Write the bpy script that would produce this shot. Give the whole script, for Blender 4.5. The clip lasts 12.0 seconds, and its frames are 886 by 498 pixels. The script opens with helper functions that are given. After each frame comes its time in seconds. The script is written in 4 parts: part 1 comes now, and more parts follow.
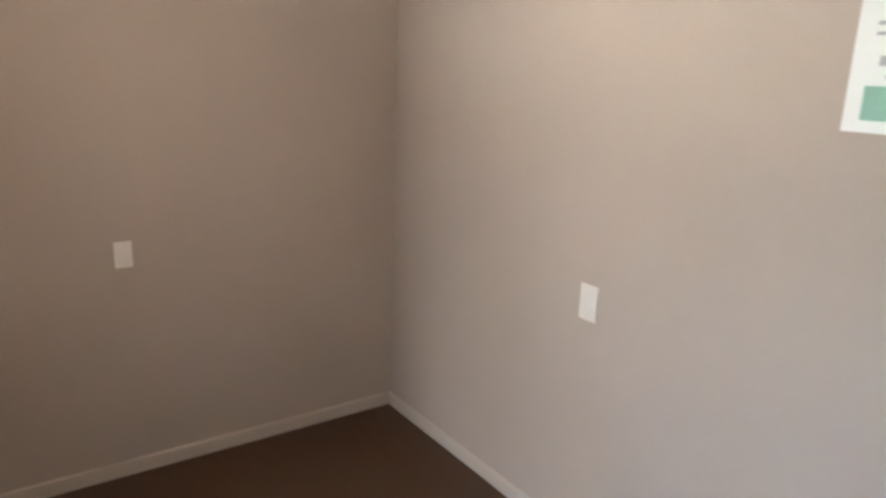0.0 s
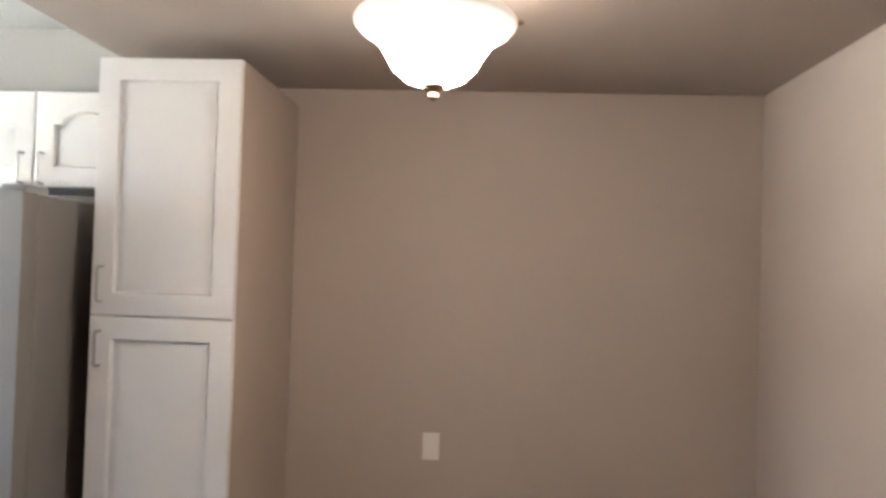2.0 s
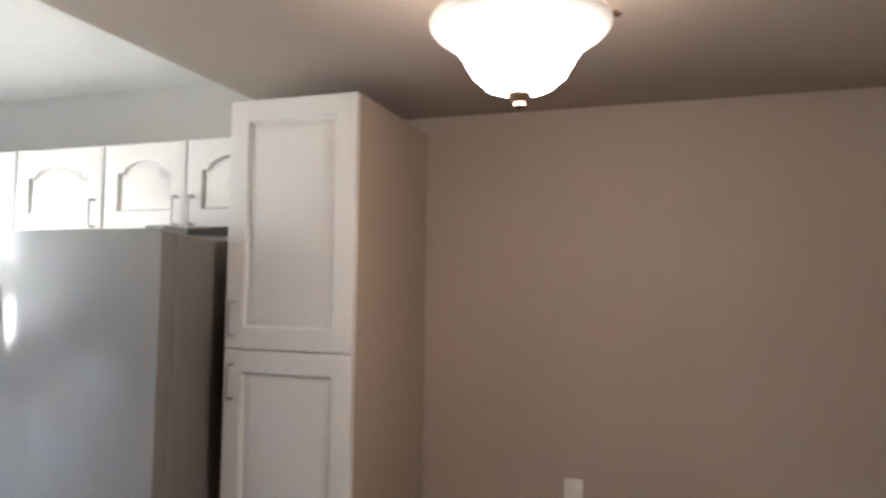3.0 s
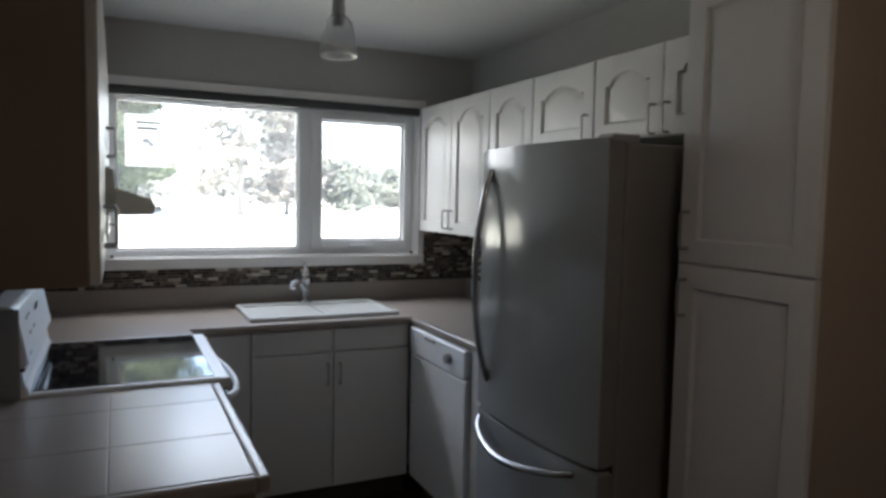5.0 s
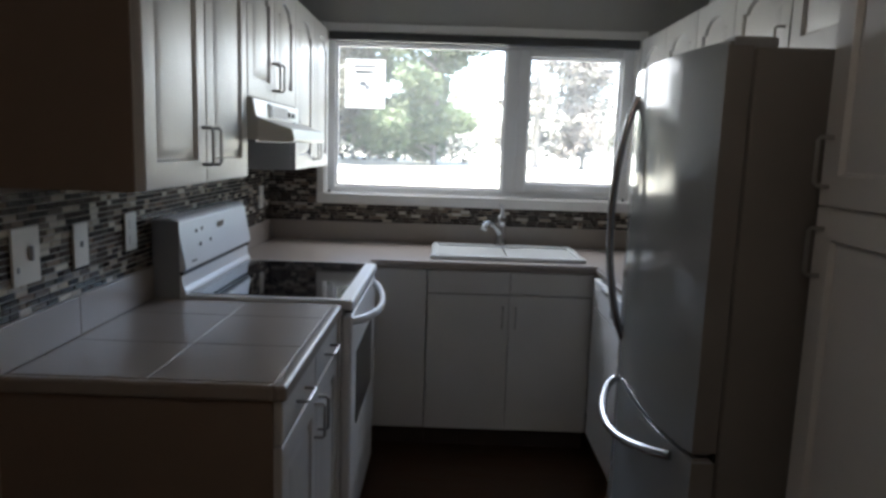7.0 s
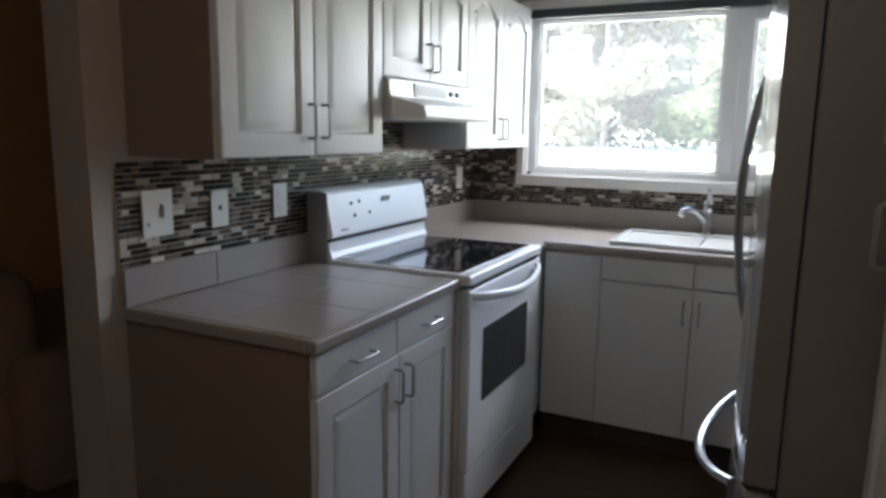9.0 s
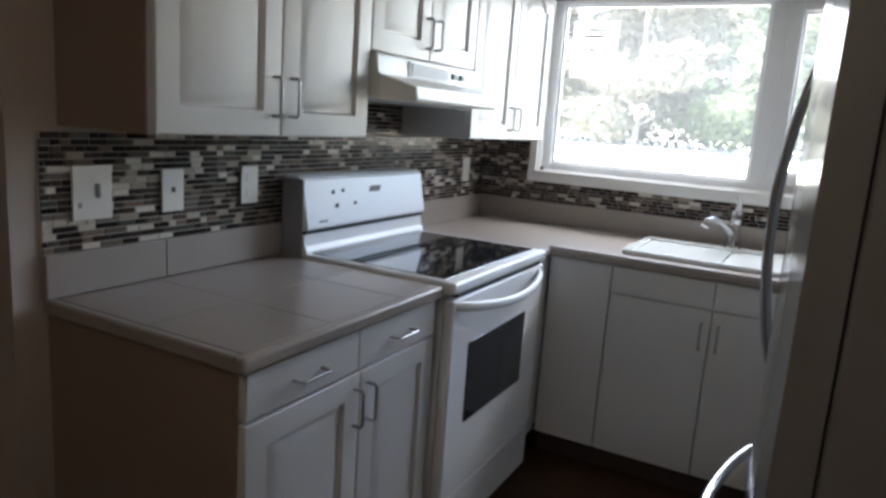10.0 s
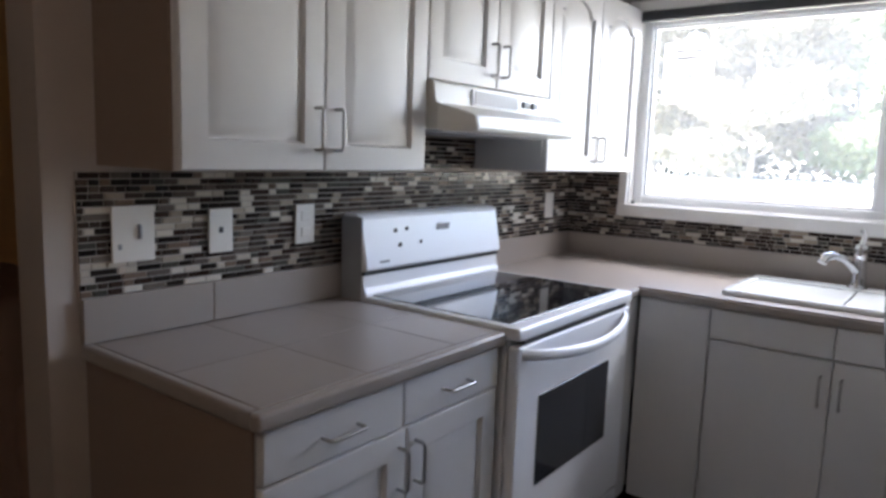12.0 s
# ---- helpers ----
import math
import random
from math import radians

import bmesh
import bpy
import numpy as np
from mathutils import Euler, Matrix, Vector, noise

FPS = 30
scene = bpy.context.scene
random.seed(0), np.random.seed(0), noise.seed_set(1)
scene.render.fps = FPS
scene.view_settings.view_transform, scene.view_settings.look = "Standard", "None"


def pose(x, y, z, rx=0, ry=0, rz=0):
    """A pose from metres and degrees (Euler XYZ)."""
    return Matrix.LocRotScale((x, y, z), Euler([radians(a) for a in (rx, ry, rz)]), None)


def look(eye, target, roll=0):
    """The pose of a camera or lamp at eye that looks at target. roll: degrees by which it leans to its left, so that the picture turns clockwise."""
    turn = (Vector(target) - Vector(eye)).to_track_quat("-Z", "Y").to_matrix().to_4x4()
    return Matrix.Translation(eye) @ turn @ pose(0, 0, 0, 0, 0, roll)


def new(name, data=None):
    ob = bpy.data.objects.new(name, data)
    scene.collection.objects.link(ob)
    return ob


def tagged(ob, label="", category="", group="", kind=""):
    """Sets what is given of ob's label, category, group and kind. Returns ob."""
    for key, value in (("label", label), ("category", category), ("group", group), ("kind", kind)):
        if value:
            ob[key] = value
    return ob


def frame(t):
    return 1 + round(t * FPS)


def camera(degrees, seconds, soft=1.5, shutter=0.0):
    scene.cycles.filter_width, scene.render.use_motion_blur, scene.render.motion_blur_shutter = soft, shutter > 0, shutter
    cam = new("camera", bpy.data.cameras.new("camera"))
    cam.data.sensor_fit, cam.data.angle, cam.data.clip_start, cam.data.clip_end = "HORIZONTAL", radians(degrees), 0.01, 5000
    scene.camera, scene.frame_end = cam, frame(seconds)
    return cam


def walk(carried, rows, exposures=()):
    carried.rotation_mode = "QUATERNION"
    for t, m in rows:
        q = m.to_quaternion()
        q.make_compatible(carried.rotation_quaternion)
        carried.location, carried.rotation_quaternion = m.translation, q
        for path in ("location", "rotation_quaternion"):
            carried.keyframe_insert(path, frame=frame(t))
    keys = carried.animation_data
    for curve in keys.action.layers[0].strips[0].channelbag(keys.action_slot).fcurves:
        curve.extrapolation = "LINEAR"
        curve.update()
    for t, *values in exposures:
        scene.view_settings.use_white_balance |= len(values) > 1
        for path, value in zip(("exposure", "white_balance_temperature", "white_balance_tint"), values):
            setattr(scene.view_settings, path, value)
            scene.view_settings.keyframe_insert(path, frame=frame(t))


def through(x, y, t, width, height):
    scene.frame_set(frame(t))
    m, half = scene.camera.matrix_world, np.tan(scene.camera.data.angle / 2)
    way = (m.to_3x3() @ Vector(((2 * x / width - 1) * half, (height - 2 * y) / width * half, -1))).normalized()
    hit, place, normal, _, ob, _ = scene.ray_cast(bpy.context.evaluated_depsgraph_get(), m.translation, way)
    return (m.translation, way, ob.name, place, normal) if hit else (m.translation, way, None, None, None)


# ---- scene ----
cam = camera(65.4, 12.0, soft=3.0, shutter=0.3)

PATH = [
    (0, (-0.286, -2.833, 1.542), (1.294, -3.953, 1.043), 2.2),
    (0.5, (-0.198, -2.937, 1.529), (1.555, -3.826, 1.159), 2.7),
    (1, (-0.186, -3.162, 1.47), (1.728, -3.737, 1.389), -0.1),
    (1.5, (-0.112, -3.323, 1.486), (1.877, -3.529, 1.469), 0.1),
    (2, (-0.139, -3.447, 1.517), (1.857, -3.321, 1.555), 1.8),
    (2.5, (-0.071, -3.545, 1.52), (1.888, -3.168, 1.662), 0.3),
    (2.7, (-0.033, -3.562, 1.518), (1.907, -3.095, 1.655), 0.3),
    (4.3, (0.251, -3.702, 1.506), (1.501, -2.141, 1.474), 1.8),
    (4.5, (0.294, -3.732, 1.499), (1.385, -2.058, 1.426), 1.1),
    (5, (0.349, -3.76, 1.497), (1.204, -1.958, 1.352), 1.2),
    (5.5, (0.451, -3.777, 1.456), (1.126, -1.91, 1.218), 0.5),
    (6, (0.629, -3.763, 1.44), (1.08, -1.84, 1.128), 1.7),
    (6.5, (0.774, -3.71, 1.44), (1.096, -1.759, 1.139), 1.2),
    (7, (0.97, -3.759, 1.431), (0.963, -1.78, 1.14), 1.9),
    (7.2, (1.033, -3.754, 1.421), (0.985, -1.78, 1.105), 1.9),
    (9, (1.565, -3.575, 1.393), (0.699, -1.803, 1.055), 0.9),
    (9.5, (1.565, -3.425, 1.399), (0.641, -1.687, 1.043), 2.5),
    (10, (1.549, -3.268, 1.392), (0.623, -1.536, 1.018), 4.0),
    (10.5, (1.576, -3.145, 1.362), (0.503, -1.496, 1.003), 3.9),
    (11, (1.565, -3.063, 1.375), (0.438, -1.436, 1.084), 3.9),
    (11.5, (1.581, -3.047, 1.369), (0.433, -1.429, 1.116), 2.3),
    (12, (1.565, -3.048, 1.366), (0.364, -1.472, 1.093), 2.0),
]
EXPOSURES = [(t, e, 6500, tint) for t, e, tint in (
    (0.0, 6.4, 10), (1.0, 6.5, 10), (2.0, 6.4, 12), (2.7, 6.1, 14), (4.3, 4.65, 10), (4.5, 4.15, 10), (5.0, 3.35, 10), (5.5, 3.1, 10), (6.0, 3.25, 10), (7.0, 3.35, 10),
    (9.0, 4.2, 10), (10.0, 4.2, 10), (11.0, 4.2, 11), (12.0, 4.45, 16))]
walk(cam, [(t, look(eye, target, roll)) for t, eye, target, roll in PATH], EXPOSURES)

# ---- world and lights ----
SUN_ELEV, SUN_ROT = radians(60), radians(205)
world = bpy.data.worlds.new("sky")
scene.world = world
world.use_nodes = True
wn, wl = world.node_tree.nodes, world.node_tree.links
sky = wn.new("ShaderNodeTexSky")
sky.sky_type, sky.sun_disc = "NISHITA", False
sky.sun_elevation, sky.sun_rotation = SUN_ELEV, SUN_ROT
sky.air_density, sky.dust_density = 1.0, 2.5
wn["Background"].inputs["Strength"].default_value = 0.16
wl.new(sky.outputs["Color"], wn["Background"].inputs["Color"])


def lamp(name, kind, energy, color, m, size=0.1):
    d = bpy.data.lights.new(name, kind)
    d.energy, d.color = energy, color
    ob = new(name, d)
    ob.matrix_world = m
    return ob


sun = lamp("sun", "SUN", 3.2, (1.0, 0.96, 0.90), look((-4.9, -10.5, 20), (0, 0, 0)))
sun.data.angle = radians(0.6)
# skylight falling in by the kitchen window
day = lamp("window_daylight", "AREA", 1.65, (0.90, 0.94, 1.0), pose(1.12, 0.32, 1.90, -42, 0, 0))
day.data.shape, day.data.size, day.data.size_y, day.data.spread = "RECTANGLE", 1.55, 0.55, radians(130)
bulb = lamp("dining_bulb", "POINT", 0.13, (1.0, 0.85, 0.72), pose(1.13, -3.34, 2.0))
bulb.data.shadow_soft_size = 0.05

# ---- materials ----


def material(name, color, rough=0.5, metal=0.0, vary=0.12, scale=6.0, fine=90.0, bump=0.05, coat=0.0, stretch=(1, 1, 1), spec=0.5, tint=None):
    """A surface whose colour and gloss wander at a coarse and at a fine scale, with a little relief."""
    m = bpy.data.materials.new(name)
    m.use_nodes = True
    n, l = m.node_tree.nodes, m.node_tree.links
    p = n["Principled BSDF"]
    tc, mp = n.new("ShaderNodeTexCoord"), n.new("ShaderNodeMapping")
    mp.inputs["Scale"].default_value = stretch
    l.new(tc.outputs["Object"], mp.inputs["Vector"])
    big, small = n.new("ShaderNodeTexNoise"), n.new("ShaderNodeTexNoise")
    big.inputs["Scale"].default_value, big.inputs["Detail"].default_value = scale, 4
    small.inputs["Scale"].default_value, small.inputs["Detail"].default_value = fine, 3
    for q in (big, small):
        l.new(mp.outputs["Vector"], q.inputs["Vector"])
    mix = n.new("ShaderNodeMix")
    mix.data_type = "RGBA"
    tint = tint or color
    mix.inputs["A"].default_value = (*[c * (1 - vary) for c in color], 1)
    mix.inputs["B"].default_value = (*[min(1, c * (1 + vary)) for c in tint], 1)
    add = n.new("ShaderNodeMath")
    add.operation = "ADD"
    half = n.new("ShaderNodeMath")
    half.operation = "MULTIPLY"
    half.inputs[1].default_value = 0.35
    l.new(small.outputs["Fac"], half.inputs[0])
    l.new(big.outputs["Fac"], add.inputs[0])
    l.new(half.outputs[0], add.inputs[1])
    ramp = n.new("ShaderNodeMapRange")
    ramp.inputs["From Min"].default_value, ramp.inputs["From Max"].default_value = 0.25, 1.1
    l.new(add.outputs[0], ramp.inputs["Value"])
    l.new(ramp.outputs["Result"], mix.inputs["Factor"])
    l.new(mix.outputs["Result"], p.inputs["Base Color"])
    rr = n.new("ShaderNodeMapRange")
    rr.inputs["To Min"].default_value, rr.inputs["To Max"].default_value = max(0.02, rough * (1 - 1.5 * vary)), min(1, rough * (1 + 1.5 * vary))
    l.new(big.outputs["Fac"], rr.inputs["Value"])
    l.new(rr.outputs["Result"], p.inputs["Roughness"])
    p.inputs["Metallic"].default_value = metal
    p.inputs["Coat Weight"].default_value = coat
    p.inputs["Specular IOR Level"].default_value = spec
    if bump:
        b = n.new("ShaderNodeBump")
        b.inputs["Strength"].default_value, b.inputs["Distance"].default_value = bump, 0.004
        l.new(small.outputs["Fac"], b.inputs["Height"])
        l.new(b.outputs["Normal"], p.inputs["Normal"])
    return m


def palette(name, colors, rough, island=True, spec=0.5):
    """Pieces that each take one of several colours by chance."""
    m = material(name, colors[0], rough, vary=0.1, bump=0.0, spec=spec)
    n, l = m.node_tree.nodes, m.node_tree.links
    if island:
        src = n.new("ShaderNodeNewGeometry").outputs["Random Per Island"]
    else:
        src = n.new("ShaderNodeObjectInfo").outputs["Random"]
    ramp = n.new("ShaderNodeValToRGB")
    ramp.color_ramp.interpolation = "CONSTANT"
    e = ramp.color_ramp.elements
    while len(e) < len(colors):
        e.new(0.5)
    for i, c in enumerate(colors):
        e[i].position, e[i].color = i / len(colors), (*c, 1)
    l.new(src, ramp.inputs["Fac"])
    mul = n.new("ShaderNodeMix")
    mul.data_type, mul.blend_type = "RGBA", "MULTIPLY"
    mul.inputs["Factor"].default_value = 0.35
    l.new(ramp.outputs["Color"], mul.inputs["A"])
    noise_tex = n.new("ShaderNodeTexNoise")
    noise_tex.inputs["Scale"].default_value = 60
    l.new(noise_tex.outputs["Fac"], mul.inputs["B"])
    l.new(mul.outputs["Result"], n["Principled BSDF"].inputs["Base Color"])
    return m


M_WALL = material("taupe_wall_paint", (0.44, 0.375, 0.325), 0.75, vary=0.06, scale=2.0, fine=260, bump=0.12)
M_WALL_K = material("grey_beige_wall_paint", (0.45, 0.445, 0.425), 0.7, vary=0.06, scale=2.0, fine=260, bump=0.12)
M_WALL_W = material("ochre_wall_paint", (0.72, 0.42, 0.17), 0.75, vary=0.08, scale=2.0, fine=260, bump=0.12)
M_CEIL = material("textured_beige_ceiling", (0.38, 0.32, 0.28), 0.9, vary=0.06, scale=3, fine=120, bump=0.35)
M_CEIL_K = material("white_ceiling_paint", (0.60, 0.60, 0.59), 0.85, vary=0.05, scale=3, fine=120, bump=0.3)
M_FLOOR = material("dark_brown_floor", (0.060, 0.028, 0.013), 0.42, vary=0.35, scale=4, fine=60, bump=0.06, stretch=(1, 6, 1))
M_TRIM = material("white_trim_paint", (0.80, 0.79, 0.77), 0.4, vary=0.04, bump=0.03)
M_BASE = material("beige_baseboard_paint", (0.52, 0.46, 0.40), 0.5, vary=0.06, bump=0.03)
M_VINYL = material("white_window_vinyl", (0.86, 0.87, 0.88), 0.35, vary=0.03, bump=0.0)
M_CAB = material("white_cabinet_foil", (0.66, 0.65, 0.64), 0.38, vary=0.035, scale=3, fine=40, bump=0.015)
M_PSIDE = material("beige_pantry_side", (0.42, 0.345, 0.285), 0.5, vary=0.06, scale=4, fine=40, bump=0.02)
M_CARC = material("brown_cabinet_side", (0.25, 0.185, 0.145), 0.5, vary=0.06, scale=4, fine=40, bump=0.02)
M_CTR = material("greige_glazed_top", (0.335, 0.292, 0.262), 0.3, vary=0.05, scale=1.7, fine=420, bump=0.0, spec=0.45)
M_SEAM = material("greige_tile_joint", (0.30, 0.262, 0.236), 0.75, bump=0.0)
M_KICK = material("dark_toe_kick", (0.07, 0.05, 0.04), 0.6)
M_NICKEL = material("brushed_nickel", (0.44, 0.43, 0.42), 0.3, 1.0, vary=0.08, bump=0.02)
M_BRONZE = material("brushed_bronze", (0.22, 0.15, 0.105), 0.38, 1.0, vary=0.08, bump=0.02)
M_CHROME = material("chrome", (0.75, 0.76, 0.78), 0.08, 1.0, vary=0.03, bump=0.0)
M_WHITE = material("white_enamel", (0.84, 0.86, 0.89), 0.36, vary=0.02, scale=3, bump=0.0)
M_HOOD = material("almond_hood_enamel", (0.76, 0.75, 0.70), 0.3, vary=0.03, bump=0.0)
M_GREYP = material("grey_plastic", (0.32, 0.33, 0.35), 0.4, bump=0.0)
M_DARK = material("black_plastic", (0.02, 0.02, 0.022), 0.4, bump=0.0)
M_GLASSTOP = material("black_ceramic_glass", (0.012, 0.012, 0.014), 0.05, vary=0.2, bump=0.0, spec=0.7)
M_OVEN = material("dark_oven_glass", (0.03, 0.032, 0.036), 0.08, vary=0.2, bump=0.0)
M_DISPLAY = material("glossy_display_glass", (0.20, 0.21, 0.225), 0.07, vary=0.05, bump=0.0, spec=1.0, coat=1.0)
M_FRIDGE = material("silver_fridge_enamel", (0.33, 0.34, 0.345), 0.11, 0.0, vary=0.03, scale=2, fine=60, bump=0.003, spec=0.45)
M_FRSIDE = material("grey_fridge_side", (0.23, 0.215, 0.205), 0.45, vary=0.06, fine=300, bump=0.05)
M_STEEL = material("polished_handle_steel", (0.46, 0.465, 0.48), 0.22, 1.0, vary=0.04, bump=0.0)
M_SINK = material("white_sink_enamel", (0.74, 0.77, 0.78), 0.2, vary=0.03, bump=0.0, coat=0.2)
M_PLATE = material("white_wall_plate", (0.78, 0.75, 0.70), 0.4, vary=0.04, bump=0.0)
M_PAPER = material("white_paper", (0.82, 0.84, 0.84), 0.8, vary=0.03, bump=0.02)
M_SHEET = material("white_office_paper", (0.80, 0.83, 0.82), 0.8, vary=0.03, bump=0.02)
n, l = M_PAPER.node_tree.nodes, M_PAPER.node_tree.links
tl, pm = n.new("ShaderNodeBsdfTranslucent"), n.new("ShaderNodeMixShader")
tl.inputs["Color"].default_value = (0.9, 0.9, 0.88, 1)
pm.inputs[0].default_value = 0.75
l.new(n["Principled BSDF"].outputs[0], pm.inputs[1]), l.new(tl.outputs[0], pm.inputs[2]), l.new(pm.outputs[0], n["Material Output"].inputs["Surface"])
M_FAINT = M_PAPER.copy()
M_FAINT.name = "faint_print"
M_FAINT.node_tree.nodes["Translucent BSDF"].inputs["Color"].default_value = (0.22, 0.23, 0.26, 1)
M_INK = material("grey_ink", (0.42, 0.43, 0.47), 0.8, bump=0.0)
M_GREEN = material("pale_green_ink", (0.28, 0.50, 0.42), 0.8, bump=0.0)
M_GROUT = material("pale_grout", (0.48, 0.44, 0.40), 0.85, vary=0.08, fine=200, bump=0.1)
TILE_COLORS = [(0.022, 0.015, 0.012), (0.46, 0.39, 0.31), (0.060, 0.045, 0.036), (0.78, 0.72, 0.63), (0.035, 0.020, 0.014), (0.13, 0.10, 0.08),
               (0.018, 0.014, 0.013), (0.22, 0.185, 0.155), (0.050, 0.030, 0.022), (0.25, 0.18, 0.135), (0.095, 0.092, 0.078), (0.028, 0.022, 0.019),
               (0.16, 0.13, 0.11), (0.024, 0.017, 0.014), (0.64, 0.57, 0.48), (0.065, 0.045, 0.034)]
M_TILE = palette("mosaic_tile", TILE_COLORS, 0.21, island=False, spec=0.17)
M_TILES = palette("mosaic_tiles_far", TILE_COLORS, 0.21, island=True, spec=0.17)
M_BAR = material("charcoal_shade_bar", (0.06, 0.062, 0.066), 0.5, bump=0.0)
M_SOFA = material("brown_upholstery", (0.27, 0.18, 0.13), 0.85, vary=0.2, fine=200, bump=0.3)
M_PALE_FLOOR = material("pale_beige_floor", (0.42, 0.35, 0.31), 0.95, vary=0.12, scale=5, fine=300, bump=0.5)
# ground paled: its overexposed sunlit look is put into the colour
M_GRASS = material("overbright_pale_lawn", (0.42, 0.42, 0.34), 0.95, vary=0.2, scale=0.6, fine=30, bump=0.4)
M_BARK = material("grey_bark", (0.13, 0.122, 0.112), 0.9, vary=0.3, scale=10, fine=60, bump=0.6, stretch=(1, 1, 0.2))


def foliage(name, colors, through):
    """Thin leaves that let some of the sun through."""
    m = palette(name, colors, 0.6)
    n, l = m.node_tree.nodes, m.node_tree.links
    p = n["Principled BSDF"]
    tl, mx = n.new("ShaderNodeBsdfTranslucent"), n.new("ShaderNodeMixShader")
    l.new(p.inputs["Base Color"].links[0].from_socket, tl.inputs["Color"])
    mx.inputs[0].default_value = through
    l.new(p.outputs[0], mx.inputs[1]), l.new(tl.outputs[0], mx.inputs[2]), l.new(mx.outputs[0], n["Material Output"].inputs["Surface"])
    return m


M_LEAF = foliage("green_leaves", [(0.098, 0.140, 0.072), (0.118, 0.155, 0.084), (0.085, 0.122, 0.062), (0.135, 0.165, 0.10)], 0.5)
# leaves paled so that overbright sunlight is part of their colour
M_PALE = foliage("pale_overbright_leaves", [(0.125, 0.125, 0.092), (0.145, 0.142, 0.108), (0.108, 0.113, 0.082), (0.16, 0.152, 0.12)], 0.5)
M_NEEDLE = palette("grey_green_needles", [(0.105, 0.10, 0.08), (0.12, 0.112, 0.093), (0.092, 0.088, 0.07), (0.13, 0.116, 0.10)], 0.7)
M_DUSTY = palette("pale_brown_leaves", [(0.125, 0.114, 0.098), (0.145, 0.13, 0.113), (0.11, 0.10, 0.088), (0.155, 0.137, 0.12)], 0.7)
M_BUSH = palette("dull_green_leaves", [(0.075, 0.088, 0.066), (0.09, 0.098, 0.076), (0.066, 0.078, 0.058)], 0.7)

m = bpy.data.materials.new("window_glass")
m.use_nodes = True
n, l = m.node_tree.nodes, m.node_tree.links
g, tr, mx, fr = n.new("ShaderNodeBsdfGlossy"), n.new("ShaderNodeBsdfTransparent"), n.new("ShaderNodeMixShader"), n.new("ShaderNodeFresnel")
g.inputs["Roughness"].default_value = 0.065
fr.inputs["IOR"].default_value = 1.45
# glare haze put into the pane: a thin white veil over the view
tl, glare_veil = n.new("ShaderNodeBsdfTranslucent"), n.new("ShaderNodeMixShader")
tl.inputs["Color"].default_value = (0.9, 0.9, 0.88, 1)
glare_veil.inputs[0].default_value = 0.03
l.new(tr.outputs[0], glare_veil.inputs[1]), l.new(tl.outputs[0], glare_veil.inputs[2])
l.new(fr.outputs[0], mx.inputs[0]), l.new(glare_veil.outputs[0], mx.inputs[1]), l.new(g.outputs[0], mx.inputs[2])
l.new(mx.outputs[0], n["Material Output"].inputs["Surface"])
M_GLASS = m

m = bpy.data.materials.new("lit_alabaster_glass")
m.use_nodes = True
p = m.node_tree.nodes["Principled BSDF"]
p.inputs["Base Color"].default_value = (0.4, 0.37, 0.32, 1)
p.inputs["Roughness"].default_value = 0.3
p.inputs["Emission Color"].default_value = (1.0, 0.88, 0.75, 1)
n, l = m.node_tree.nodes, m.node_tree.links
tc, sep, mr = n.new("ShaderNodeTexCoord"), n.new("ShaderNodeSeparateXYZ"), n.new("ShaderNodeMapRange")
mr.inputs["From Min"].default_value, mr.inputs["From Max"].default_value = 1.893, 1.957
mr.inputs["To Min"].default_value, mr.inputs["To Max"].default_value = 0.1, -2.15
ten = n.new("ShaderNodeMath")
ten.operation = "POWER"
ten.inputs[0].default_value = 10.0
l.new(tc.outputs["Object"], sep.inputs[0]), l.new(sep.outputs["Z"], mr.inputs["Value"])
l.new(mr.outputs["Result"], ten.inputs[1]), l.new(ten.outputs[0], p.inputs["Emission Strength"])
M_BOWL = m

m = material("frosted_clear_glass", (0.9, 0.92, 0.93), 0.06, bump=0.0)
m.node_tree.nodes["Principled BSDF"].inputs["Transmission Weight"].default_value = 0.95
M_SHADE = m

# ---- mesh helpers ----


def box(bm, x0, x1, y0, y1, z0, z1, bev=0.0, seg=2):
    m = Matrix.LocRotScale(((x0 + x1) / 2, (y0 + y1) / 2, (z0 + z1) / 2), None, (abs(x1 - x0), abs(y1 - y0), abs(z1 - z0)))
    vs = bmesh.ops.create_cube(bm, size=1, matrix=m)["verts"]
    if bev:
        es = {e for v in vs for e in v.link_edges}
        bmesh.ops.bevel(bm, geom=list(es), offset=bev, segments=seg, profile=0.5, affect="EDGES")
    return bm


def tube(bm, pts, r, seg=10, cap=True):
    """A round bar along a line of points; r is one radius or one for each point."""
    pts = [Vector(q) for q in pts]
    rs = r if isinstance(r, (list, tuple)) else [r] * len(pts)
    rings, side = [], None
    for i, q in enumerate(pts):
        d = (pts[min(i + 1, len(pts) - 1)] - pts[max(i - 1, 0)]).normalized()
        if side is None:
            side = d.orthogonal().normalized()
        side = (side - d * side.dot(d)).normalized()
        up = d.cross(side)
        rings.append([bm.verts.new(q + rs[i] * (math.cos(a) * side + math.sin(a) * up)) for a in (k * 2 * math.pi / seg for k in range(seg))])
    for a, b in zip(rings, rings[1:]):
        for k in range(seg):
            bm.faces.new((a[k], a[(k + 1) % seg], b[(k + 1) % seg], b[k]))
    if cap:
        bm.faces.new(rings[0][::-1])
        bm.faces.new(rings[-1])
    return bm


